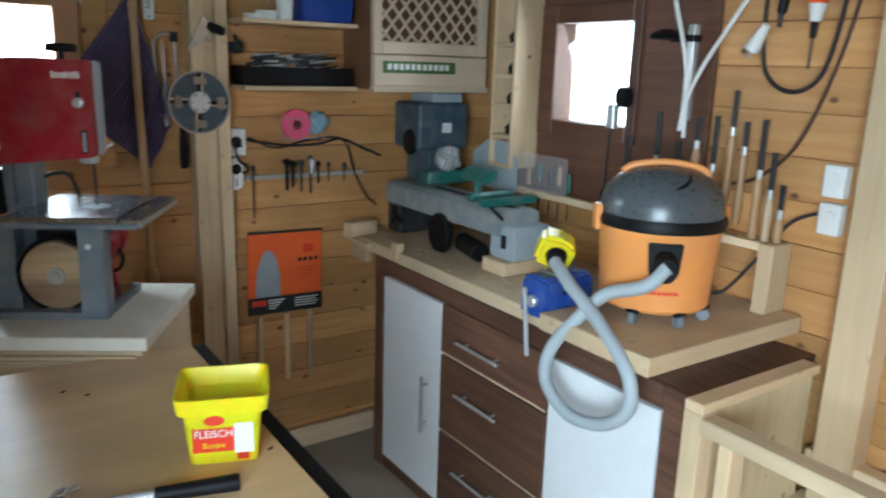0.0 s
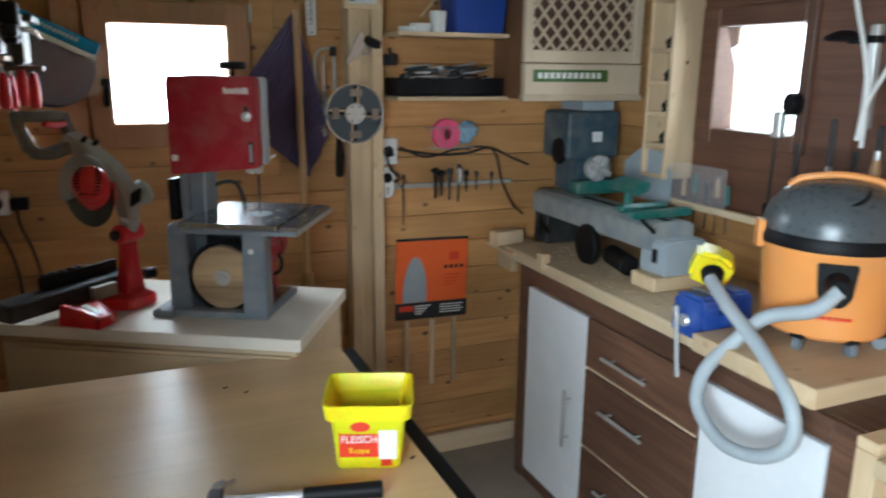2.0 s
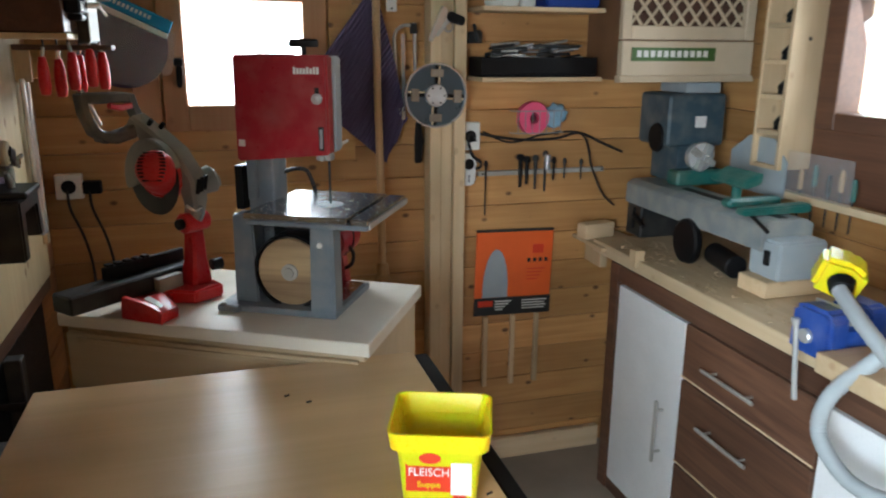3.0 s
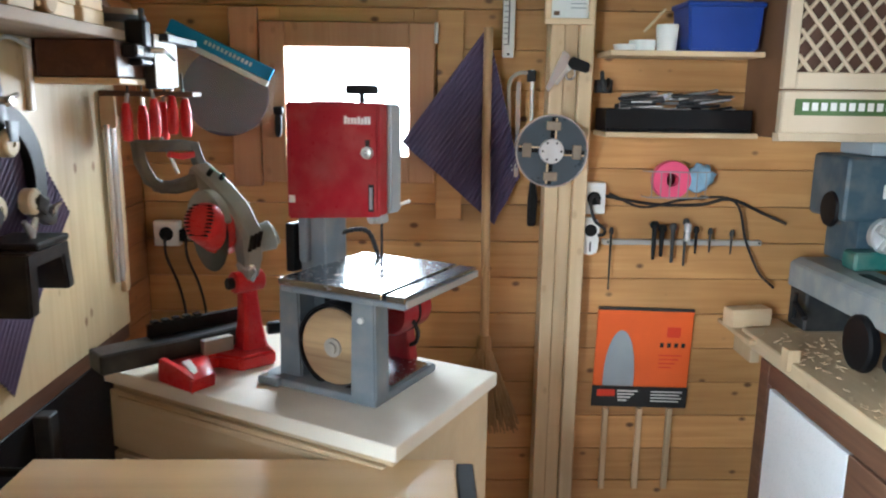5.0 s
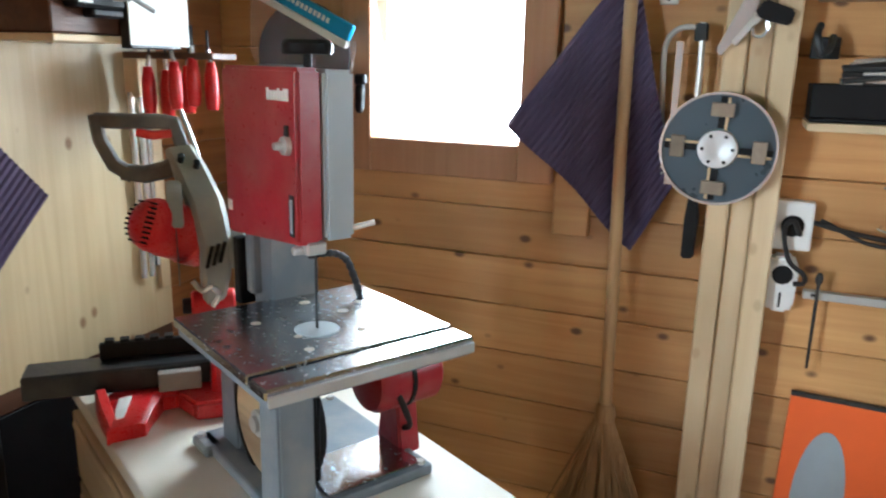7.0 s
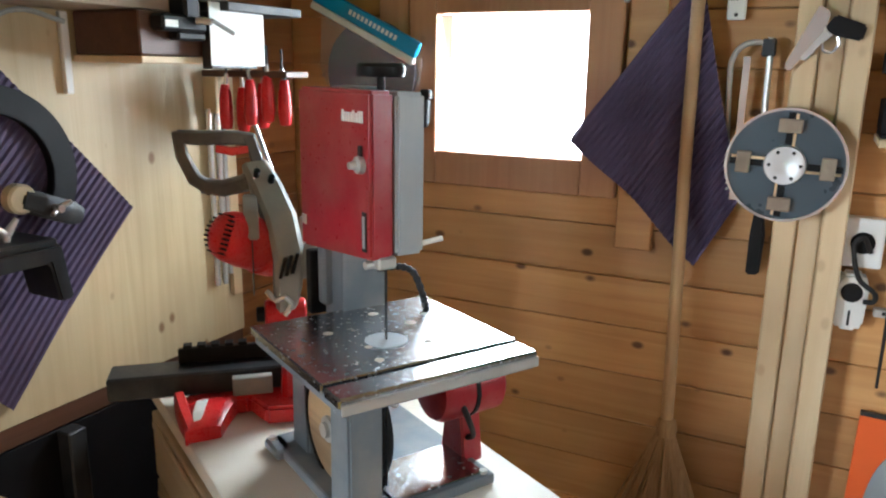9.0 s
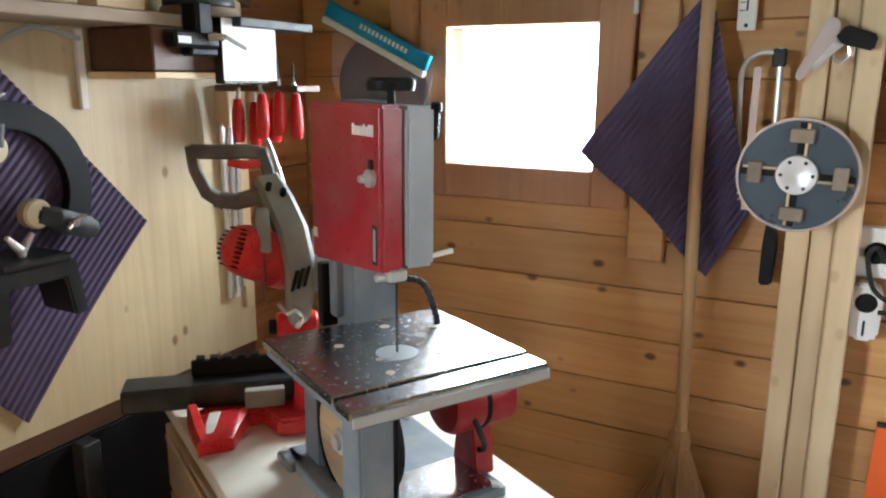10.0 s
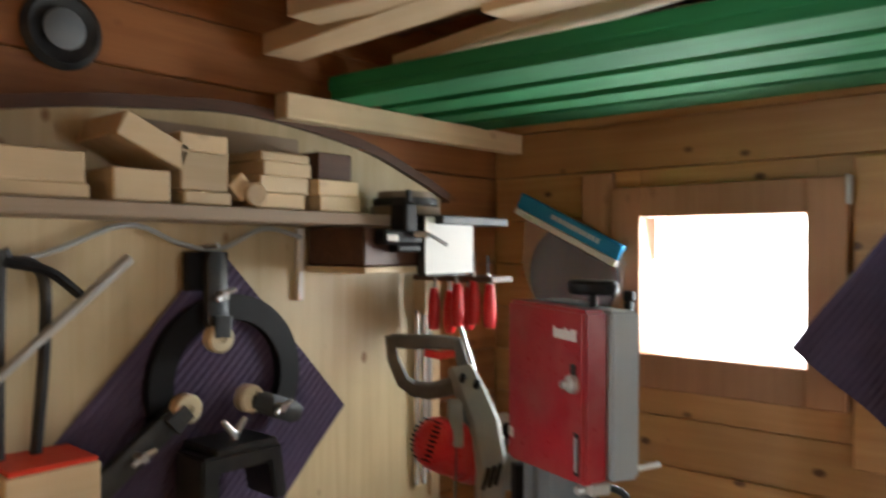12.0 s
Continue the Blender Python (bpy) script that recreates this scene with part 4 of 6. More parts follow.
# wall cabinet and its neighbours
hood = hung("wall_cabinet", "ivory wall cabinet with a lattice door", "wall cabinet", 2.11, 2.87, 1.535)
part("body", box(1.862, 2.37, 2.735, 2.985, 1.54, 2.22, 0.003), mat("brown_side", (0.20, 0.10, 0.05), 0.4), hood, "brown carcass")
part("base_front", box(1.85, 2.375, 2.70, 2.733, 1.556, 1.672, 0.004), IVORY, hood)
part("moulding", prism([(2.69, 1.535), (2.73, 1.532), (2.733, 1.556), (2.70, 1.556)], 1.845, 2.38, "yz"), IVORY, hood)
door = part("door", join(box(1.85, 1.885, 2.705, 2.733, 1.676, 2.22, 0.003), box(2.335, 2.375, 2.705, 2.733, 1.676, 2.22, 0.003), box(1.885, 2.335, 2.705, 2.733, 1.676, 1.722, 0.003), box(1.885, 2.335, 2.705, 2.733, 2.18, 2.22, 0.003)), IVORY, hood)
part("backing", box(1.886, 2.334, 2.731, 2.734, 1.723, 2.179, 0), mat("dark_mesh_fabric", (0.09, 0.045, 0.03), 0.7), door)
for s in (1, -1):
    for k in range(-8, 16):
        a = Vector((1.885 + 0.058 * k, 0, 1.722))
        lo, hi = 0.0, 0.457
        if s < 0:
            a.x = 2.335 - 0.058 * k
        x_at = lambda h: a.x + s * h * 0.85
        ts = [h for h in [i * 0.457 / 60 for i in range(61)] if 1.886 <= x_at(h) <= 2.334]
        if len(ts) > 2:
            part("lattice_slat", rod((x_at(ts[0]), 2.722 + 0.004 * s, 1.722 + ts[0]), (x_at(ts[-1]), 2.722 + 0.004 * s, 1.722 + ts[-1]), 0.0055, seg=6), IVORY, door)
part("nameplate", box(1.885, 2.215, 2.697, 2.6995, 1.605, 1.65, 0), GREENLBL, hood, "dark green name strip")
part("nameplate_print", join(*[box(1.905 + 0.026 * i, 1.922 + 0.026 * i, 2.6955, 2.6965, 1.618, 1.64, 0) for i in range(11)]), WHITE_P, hood)

rack = hung("tool_tower", "tall narrow wooden rack with open cells", "rack", 2.35, 2.46, 1.26)
part("front_board", box(2.272, 2.41, 2.395, 2.41, 1.262, 1.905, 0.002), BATTEN, rack)
part("back_board", box(2.272, 2.41, 2.515, 2.53, 1.262, 1.905, 0.002), BATTEN, rack)
part("rear_board", box(2.395, 2.41, 2.411, 2.514, 1.262, 1.905, 0.001), BATTEN, rack)
for z in (1.262, 1.375, 1.49, 1.60, 1.715, 1.89):
    part("cell_floor", box(2.272, 2.394, 2.411, 2.514, z, z + 0.014, 0.001), BATTEN_X, rack)
part("plug_hole", turned([(0, 0), (0.007, 0), (0, 0.001)], 12, pose(2.34, 2.3945, 1.68, 90)), INK, rack)
for z in (1.389, 1.504, 1.614, 1.729):
    solo("black_clip", join(rod((2.30, 2.45, z + 0.02), (2.36, 2.48, z + 0.05), 0.014), turned([(0, 0), (0.02, 0), (0.018, 0.03), (0, 0.035)], 14, pose(2.32, 2.46, z))), BLACK, "small black fitting in the rack cell", "fitting", "rack fittings", True)

# lathe
lathe = hung("wood_lathe", "grey cast wood lathe with a green tool rest", "lathe", 2.12, 2.4, 0.95)
part("bed", join(prism([(2.02, 1.075), (2.20, 1.075), (2.20, 1.15), (2.17, 1.165), (2.05, 1.165), (2.02, 1.15)], 2.02, 2.90, "xz", 0.003)), LATHE, lathe, "dusty grey cast bed")
part("bed_slot", box(2.095, 2.125, 2.05, 2.62, 1.163, 1.167, 0), BLACK, lathe)
part("end_leg", prism([(1.945, 1.0), (2.09, 1.0), (2.09, 1.115), (1.945, 1.115)], 2.03, 2.20, "yz", 0.008), LGREY, lathe, "light grey control end")
part("switch", box(2.022, 2.03, 1.985, 2.01, 1.04, 1.085, 0.002), BLACK, lathe)
part("head_leg", box(2.03, 2.2, 2.78, 2.90, 0.952, 1.075, 0.006), DARKST, lathe)
part("packing_block", box(2.0, 2.2, 1.95, 2.09, 0.952, 0.999, 0.003), BATTEN_X, lathe)
head = part("headstock", join(box(2.08, 2.32, 2.72, 2.95, 1.30, 1.49, 0.02, 3), box(2.14, 2.30, 2.74, 2.94, 1.166, 1.31, 0.01, 2)), NAVY, lathe, "blue-grey headstock", True)
part("head_cap", box(2.15, 2.30, 2.74, 2.93, 1.491, 1.53, 0.008, 2), LGREY, head)
part("head_label", box(2.19, 2.235, 2.717, 2.7195, 1.37, 1.41, 0), PAPER, head)
part("head_base", box(2.10, 2.30, 2.66, 2.74, 1.166, 1.22, 0.008), TEAL, lathe, "green base casting")
chuck = part("chuck", turned([(0, 0), (0.03, 0), (0.034, 0.005), (0.034, 0.03), (0.052, 0.034), (0.054, 0.06), (0.05, 0.066), (0.02, 0.068), (0, 0.06)], 32, pose(2.19, 2.72, 1.27, 90)), CHROME, lathe, "bright four-jaw chuck", True)
for k in range(4):
    m = Matrix.Translation((2.19, 2.648, 1.27)) @ Matrix.Rotation(radians(90 * k + 30), 4, "Y")
    part("jaw", moved(box(-0.011, 0.011, -0.02, 0.006, 0.014, 0.05, 0.002), m), ALU, chuck)
part("handwheel", turned([(0, 0), (0.05, 0), (0.055, 0.008), (0.05, 0.018), (0, 0.02)], 28, pose(2.09, 2.80, 1.33, 0, -90)), BLACK, lathe, "", True)
part("guard", prism([(2.30, 1.17), (2.62, 1.17), (2.62, 1.30), (2.52, 1.36), (2.38, 1.36), (2.30, 1.29)], 2.29, 2.294, "yz"), LGREY, lathe, "bent grey sheet guard")
rest = part("tool_rest", join(box(2.03, 2.23, 2.22, 2.27, 1.168, 1.195, 0.008), rod((2.07, 2.245, 1.19), (2.07, 2.245, 1.25), 0.016)), TEAL, lathe, "green tool rest", True)
part("rest_bar", prism([(2.03, 1.245), (2.05, 1.235), (2.10, 1.25), (2.105, 1.28), (2.09, 1.285), (2.04, 1.262)], 2.16, 2.34, "xz", 0.003), TEAL, rest)
part("banjo", prism([(2.0, 1.168), (2.24, 1.168), (2.24, 1.195), (2.0, 1.19)], 2.09, 2.14, "xz", 0.005), TEAL, lathe)
part("lever", rod((2.04, 2.11, 1.165), (1.99, 1.96, 1.15), 0.006), BLACK, lathe)
part("belt_wheel", turned([(0, 0), (0.075, 0), (0.078, 0.006), (0.078, 0.022), (0.07, 0.028), (0, 0.03)], 36, pose(2.03, 2.42, 1.02, 0, -90)), BLACK, lathe, "black pulley under the bed", True)
part("motor_body", rod((2.02, 2.13, 1.0), (2.06, 2.32, 1.0), 0.036, seg=22), BLACK, lathe, "", True)
part("clamp_lever", join(rod((1.985, 2.68, 1.02), (1.985, 2.76, 1.05), 0.009), rod((1.985, 2.76, 1.0), (1.985, 2.755, 1.08), 0.006)), BLACK, lathe)
box_b = thing("ledge_board", "narrow wooden ledge at the end of the bench", "ledge", (1.93, 2.9, 0.9))
part("ledge", moved(box(-0.10, 0.10, -0.12, 0.12, 0, 0.014, 0.002), pose(1.94, 2.86, 0.925)), BATTEN_X, box_b)
part("bracket", box(1.90, 1.93, 2.85, 2.98, 0.83, 0.924, 0.002), BATTEN, box_b)
solo("pale_offcut", moved(box(-0.07, 0.07, -0.03, 0.03, 0, 0.06, 0.01, 2), pose(1.90, 2.90, 0.94, 0, 0, 12)), BATTEN_X, "rounded pale offcut on the ledge", "offcut", smooth=True)

lathe.location.y, lathe.scale.y = 2.46, 0.88

# vise and yellow nozzle
vise = hung("bench_vise", "blue cast bench vise with a steel bar", "vise", 1.86, 1.75, 0.95)
part("base", join(box(1.83, 1.98, 1.70, 1.83, 0.952, 0.985, 0.006, 2), box(1.86, 1.96, 1.715, 1.815, 0.985, 1.03, 0.01, 2)), BLUE, vise, "", True)
part("rear_jaw", prism([(1.70, 0.985), (1.83, 0.985), (1.825, 1.07), (1.80, 1.085), (1.72, 1.085), (1.705, 1.07)], 1.91, 1.97, "yz", 0.008), BLUE, vise, "", True)
part("front_jaw", prism([(1.70, 0.96), (1.83, 0.96), (1.825, 1.065), (1.80, 1.08), (1.72, 1.08), (1.705, 1.065)], 1.80, 1.86, "yz", 0.010), BLUE, vise, "", True)
part("jaw_plate", box(1.861, 1.868, 1.71, 1.82, 1.045, 1.08, 0.001), ALU, vise)
part("screw", rod((1.79, 1.765, 1.01), (1.86, 1.765, 1.01), 0.012), CHROME, vise)
part("bar_head", rod((1.785, 1.765, 1.01), (1.80, 1.765, 1.01), 0.018), CHROME, vise)
part("bar", join(rod((1.785, 1.79, 1.035), (1.785, 1.765, 0.85), 0.007), rod((1.785, 1.791, 1.03), (1.785, 1.792, 1.045), 0.011)), CHROME, vise, "bright steel bar", True)
vise.matrix_world = Matrix.Translation((0, -0.085, 0)) @ pose(1.86, 1.75, 0.95)
nozzle = hung("hose_nozzle", "yellow plastic hose adapter resting on the vise", "nozzle", 1.88, 1.68, 1.085)
part("body", moved(prism([(-0.05, -0.04), (0.05, -0.05), (0.06, 0.03), (0.02, 0.05), (-0.045, 0.045)], -0.045, 0.045, "xz", 0.012), pose(1.90, 1.72, 1.14, 10, 15, -40)), YELLOW, nozzle, "", True)
part("collar", rod((1.868, 1.675, 1.135), (1.85, 1.655, 1.12), 0.03, 0.026, 18), BLACK, nozzle, "", True)

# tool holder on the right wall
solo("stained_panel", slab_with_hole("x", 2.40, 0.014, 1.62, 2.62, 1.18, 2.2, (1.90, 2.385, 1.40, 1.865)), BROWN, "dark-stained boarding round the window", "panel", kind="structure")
tr = hung("chisel_rail", "wooden rail holding turning chisels on the wall", "tool rail", 2.36, 1.85, 1.16)
part("rail", box(2.315, 2.335, 1.30, 2.49, 1.168, 1.192, 0.002), BATTEN_Y, tr)
part("rail_back", box(2.336, 2.398, 1.30, 2.49, 1.168, 1.178, 0.002), BATTEN_Y, tr)
part("end_block", box(2.29, 2.38, 1.29, 1.335, 1.001, 1.195, 0.003), BATTEN, tr)
part("clear_panel", box(2.31, 2.313, 2.12, 2.42, 1.193, 1.33, 0), SKIN, tr)


def chisel(x, y, z, length, mt, k):
    c = hung("turning_chisel", "long turning chisel with a turned wooden handle" if mt is HANDLE else "long turning chisel with a dark handle", "chisel", x, y, z, "turning chisels")
    part("handle", turned([(0, 0), (0.009, 0.002), (0.013, 0.05), (0.010, 0.12), (0.014, 0.17), (0.009, 0.2), (0, 0.202)], 14, pose(x, y, z)), mt, c, "", True)
    part("ferrule", rod((x, y, z + 0.198), (x, y, z + 0.225), 0.0085), ALU, c)
    part("blade", box(x - 0.003, x + 0.003, y - 0.008, y + 0.008, z + 0.222, z + 0.222 + length, 0.001), DARKST, c)


for k, y in enumerate((1.325, 1.36, 1.40, 1.455, 1.50, 1.56, 1.62, 1.68, 1.76, 1.83, 1.89)):
    chisel(2.352, y + random.uniform(-0.008, 0.008), 1.06 + 0.05 * (k % 3) + (0.16 if k in (3, 4, 6) else 0), 0.07 + 0.035 * ((k * 7) % 3), (HANDLE, BATTEN, HANDLE)[k % 3 if k % 4 else 0], k)
for k, y in enumerate((2.15, 2.2, 2.25, 2.31, 2.37)):
    s = hung("screwdriver", "small screwdriver standing in the wall rail", "screwdriver", 2.35, y, 1.10, "rail screwdrivers")
    part("handle", turned([(0, 0), (0.008, 0.003), (0.009, 0.05), (0.006, 0.07), (0, 0.072)], 12, pose(2.352, y, 1.20 + 0.02 * (k % 2))), (TEAL, HANDLE, BLACK)[k % 3], s, "", True)
    part("shank", rod((2.352, y, 1.10), (2.352, y, 1.22), 0.003), DARKST, s)
gauge = hung("dial_gauge", "black dial gauge on a thin stand by the window", "gauge", 2.37, 1.95, 1.2)
part("stand", rod((2.36, 1.985, 1.2), (2.362, 1.975, 1.77), 0.0035), DARKST, gauge)
part("dial", join(rod((2.35, 1.94, 1.555), (2.385, 1.93, 1.555), 0.034, seg=24)), BLACK, gauge, "", True)
part("clamp", box(2.345, 2.375, 1.955, 1.99, 1.45, 1.53, 0.004), ALU, gauge)
part("base_clamp", box(2.345, 2.38, 1.955, 1.99, 1.20, 1.24, 0.004), BLACK, gauge)

# cables and power tools hung on the right wall
for pts, r, mt, lab in (
    ([(2.33, 1.74, 2.2), (2.33, 1.755, 1.95), (2.33, 1.73, 1.85), (2.32, 1.665, 1.68), (2.33, 1.655, 1.56), (2.34, 1.66, 1.45)], 0.0065, WHITE_P, "white cable hanging down the wall"),
    ([(2.30, 1.36, 2.2), (2.30, 1.42, 1.92), (2.31, 1.50, 1.80), (2.32, 1.60, 1.66), (2.33, 1.655, 1.56), (2.33, 1.67, 1.47)], 0.0065, WHITE_P, "white cable hanging down the wall"),
    ([(2.36, 1.45, 1.95), (2.36, 1.44, 1.70), (2.36, 1.40, 1.62), (2.36, 1.33, 1.60), (2.36, 1.27, 1.64), (2.36, 1.24, 1.75), (2.36, 1.22, 1.95)], 0.006, RUBBER, "black cable looped on the wall"),
    ([(2.39, 1.20, 2.1), (2.39, 1.21, 1.85), (2.39, 1.26, 1.62), (2.39, 1.33, 1.45), (2.38, 1.42, 1.36), (2.38, 1.5, 1.33)], 0.005, mat("brown_cable", (0.06, 0.025, 0.015), 0.5), "thick dark cable hanging along the wall"),
    ([(2.40, 1.235, 1.29), (2.37, 1.30, 1.25), (2.33, 1.36, 1.14), (2.26, 1.40, 1.05), (2.22, 1.43, 1.04)], 0.005, RUBBER, "dark lead running to the vacuum"),
):
    solo("hanging_cable", tube(pts, r, 8), mt, lab, "cable", smooth=True)
pl = hung("cable_plug", "white plug hanging on its cable", "plug", 2.30, 1.425, 1.70)
part("body", rod((2.30, 1.40, 1.77), (2.305, 1.44, 1.705), 0.011, 0.021, 14), WHITE_P, pl, "", True)
for d in (-0.008, 0.008):
    part("pin", rod((2.305, 1.44 + d * 0.5, 1.706), (2.307, 1.452 + d, 1.686), 0.0025, seg=8), ALU, pl)
drill = hung("rotary_tool", "orange and grey rotary tool hung by its cable", "power tool", 2.33, 1.29, 1.65)
part("body", moved(prism(arc(0, 0.0, 0.026, 0, 180, 10) + [(-0.022, -0.13), (0.022, -0.13)], -0.02, 0.02, "yz", 0.006), pose(2.33, 1.285, 1.95)), ORANGE_C, drill, "", True)
part("collar", rod((2.33, 1.285, 1.82), (2.33, 1.287, 1.775), 0.022, 0.014, 16), WHITE_P, drill, "", True)
part("chuck", rod((2.33, 1.287, 1.775), (2.33, 1.288, 1.735), 0.010, 0.008), BLACK, drill)
part("bit", rod((2.33, 1.288, 1.735), (2.33, 1.289, 1.66), 0.003), DARKST, drill)
sold = hung("soldering_iron", "dark slim electric tool hung on the wall", "power tool", 2.35, 1.4, 1.75)
part("body", rod((2.35, 1.375, 1.97), (2.35, 1.395, 1.80), 0.016, 0.013, 16), BLACK, sold, "", True)
part("tip", rod((2.35, 1.395, 1.80), (2.35, 1.398, 1.765), 0.006), DARKST, sold)
solo("white_canister", moved(box(-0.06, 0.06, -0.13, 0.13, 0, 0.16, 0.02, 3), pose(2.30, 1.52, 1.98)), WHITE_P, "white plastic housing high on the wall", "housing", smooth=True)
brk = hung("hook_lamp", "dark clamp lamp head on the wall", "lamp", 2.35, 1.74, 1.7)
part("head", turned([(0, 0), (0.05, 0.004), (0.055, 0.012), (0.02, 0.03), (0, 0.032)], 24, pose(2.34, 1.76, 1.735)), BLACK, brk, "", True)
part("stem", box(2.35, 2.375, 1.665, 1.69, 1.50, 1.78, 0.003), ALU, brk)
part("arm", box(2.34, 2.38, 1.66, 1.75, 1.73, 1.75, 0.003), BLACK, brk)
for z in (1.235, 1.335):
    s = socket(2.3, 1.2, z, 0.06, 0.085, "white power socket beside the timber post", WHITE_P)
    m = pose(2.418, 1.205, z, 0, 0, -90) @ pose(-2.3, -1.2, -z)
    s.matrix_world = m @ pose(2.3, 1.2, z)
solo("white_rag", moved(ribbed_cloth([(0, 0, 0.25), (-0.09, 0, 0.2), (-0.05, 0, -0.05), (0.08, 0, 0.15)], 12, 0.003, lambda u, v: 0.015 * math.sin(7 * u + 4 * v)), pose(2.33, 0.985, 1.62, 0, 0, 90)), PAPER, "white rag hanging beside the post", "rag")


# ---- bucket and hammer on the table ----
def rounded_rect(w, d, r, n=5):
    out = []
    for cx, cy, a in ((w - r, d - r, 0), (-w + r, d - r, 90), (-w + r, -d + r, 180), (w - r, -d + r, 270)):
        out += arc(cx, cy, r, a, a + 90, n)
    return out


def loft(levels):
    """Stacked outlines (list of (u, v), z); first and last are closed."""
    bm, rings = bmesh.new(), []
    for o, z in levels:
        rings.append([bm.verts.new((u, v, z)) for u, v in o])
    for a, b in zip(rings, rings[1:]):
        for i in range(len(a)):
            j = (i + 1) % len(a)
            bm.faces.new((a[i], a[j], b[j], b[i]))
    bm.faces.new(rings[0][::-1])
    bm.faces.new(rings[-1])
    bmesh.ops.recalc_face_normals(bm, faces=bm.faces[:])
    return bm


bucket = local(thing("plastic_tub", "open bright yellow plastic tub with a printed label", "tub", (0.838, 1.408, 0.955), -20))
R = rounded_rect
part("tub", loft([(R(0.056, 0.052, 0.012), 0), (R(0.058, 0.054, 0.013), 0.003), (R(0.066, 0.062, 0.015), 0.098), (R(0.076, 0.071, 0.017), 0.10), (R(0.079, 0.074, 0.017), 0.126), (R(0.080, 0.075, 0.018), 0.130), (R(0.076, 0.071, 0.016), 0.130), (R(0.067, 0.063, 0.014), 0.10), (R(0.056, 0.052, 0.012), 0.006)]), YELLOW, bucket, "", True)


def on_front(x0, x1, z0, z1, off):
    bm = box(x0, x1, 0, 0.0006, z0, z1, 0)
    for v in bm.verts:
        v.co.y += -(0.0535 + 0.008 * v.co.z / 0.118) - off
    return bm


part("label_patch", on_front(-0.052, 0.024, 0.024, 0.073, 0.0014), REDINK, bucket)
part("logo", moved(prism([(0.017 * math.cos(a), 0.009 * math.sin(a)) for a in [k * 0.2618 for k in range(24)]], 0, 0.001, "xz"), pose(-0.014, -0.0645, 0.086)), REDINK, bucket)
part("label_white", on_front(0.018, 0.050, 0.020, 0.078, 0.0028), PAPER, bucket)
part("label_badge", on_front(0.026, 0.048, 0.082, 0.094, 0.0014), REDINK, bucket)
part("label_foot", on_front(0.022, 0.042, 0.006, 0.022, 0.0014), REDINK, bucket)
text("label_text", "FLEISCH", 0.019, Matrix.Translation((-0.016, -0.0612, 0.060)) @ pose(0, 0, 0, 86), PAPER, bucket, "", 0.062)
text("label_text", "Suppe", 0.013, Matrix.Translation((-0.016, -0.0596, 0.038)) @ pose(0, 0, 0, 86), YELLOW, bucket, "", 0.036)

hammer = local(thing("claw_hammer", "claw hammer with a black rubber grip on the table", "hammer", (0.60, 1.315, 0.955), -14))
part("grip", rod((0.09, 0, 0.015), (0.22, 0, 0.015), 0.0115, 0.0145, 16), BLACK, hammer, "black rubber grip", True)
part("shaft", rod((-0.04, 0, 0.014), (0.09, 0, 0.014), 0.008, 0.009), CHROME, hammer, "steel shaft", True)
part("head", join(rod((-0.05, -0.05, 0.015), (-0.05, -0.01, 0.015), 0.013), box(-0.062, -0.038, -0.012, 0.02, 0.003, 0.027, 0.003)), DARKST, hammer, "", True)
for s in (-1, 1):
    part("claw", tube([(-0.05 + 0.006 * s, 0.018, 0.015), (-0.048 + 0.008 * s, 0.04, 0.018), (-0.035 + 0.009 * s, 0.06, 0.014)], 0.0045, 8, 4), CHROME, hammer, "", True)
# scratches and saw kerfs in the table are in its wood; a screw lies on it
for x, y in ((0.62, 1.8), (0.66, 1.76), (0.90, 1.36)):
    solo("loose_screw", rod((x, y, 0.957), (x + 0.01, y + 0.004, 0.957), 0.002, seg=8), DARKST, "tiny dark screw lying on the table", "screw", "loose screws")

# ---- mitre saw on the dresser ----
def strap(pts, side, w, t):
    """A flat-sided cast beam along points; w across the side direction, t the other way, per point."""
    bm, rings = bmesh.new(), []
    side = Vector(side).normalized()
    P3 = [Vector(p) for p in pts]
    for i, c in enumerate(P3):
        d = (P3[min(i + 1, len(P3) - 1)] - P3[max(i - 1, 0)]).normalized()
        n2 = d.cross(side).normalized()
        rings.append([bm.verts.new(c + side * a * w[i] / 2 + n2 * b * t[i] / 2) for a, b in ((-1, -0.7), (-0.7, -1), (0.7, -1), (1, -0.7), (1, 0.7), (0.7, 1), (-0.7, 1), (-1, 0.7))])
    for a, b in zip(rings, rings[1:]):
        for k in range(8):
            bm.faces.new((a[k], a[(k + 1) % 8], b[(k + 1) % 8], b[k]))
    bm.faces.new(rings[0][::-1])
    bm.faces.new(rings[-1])
    bmesh.ops.recalc_face_normals(bm, faces=bm.faces[:])
    return bm


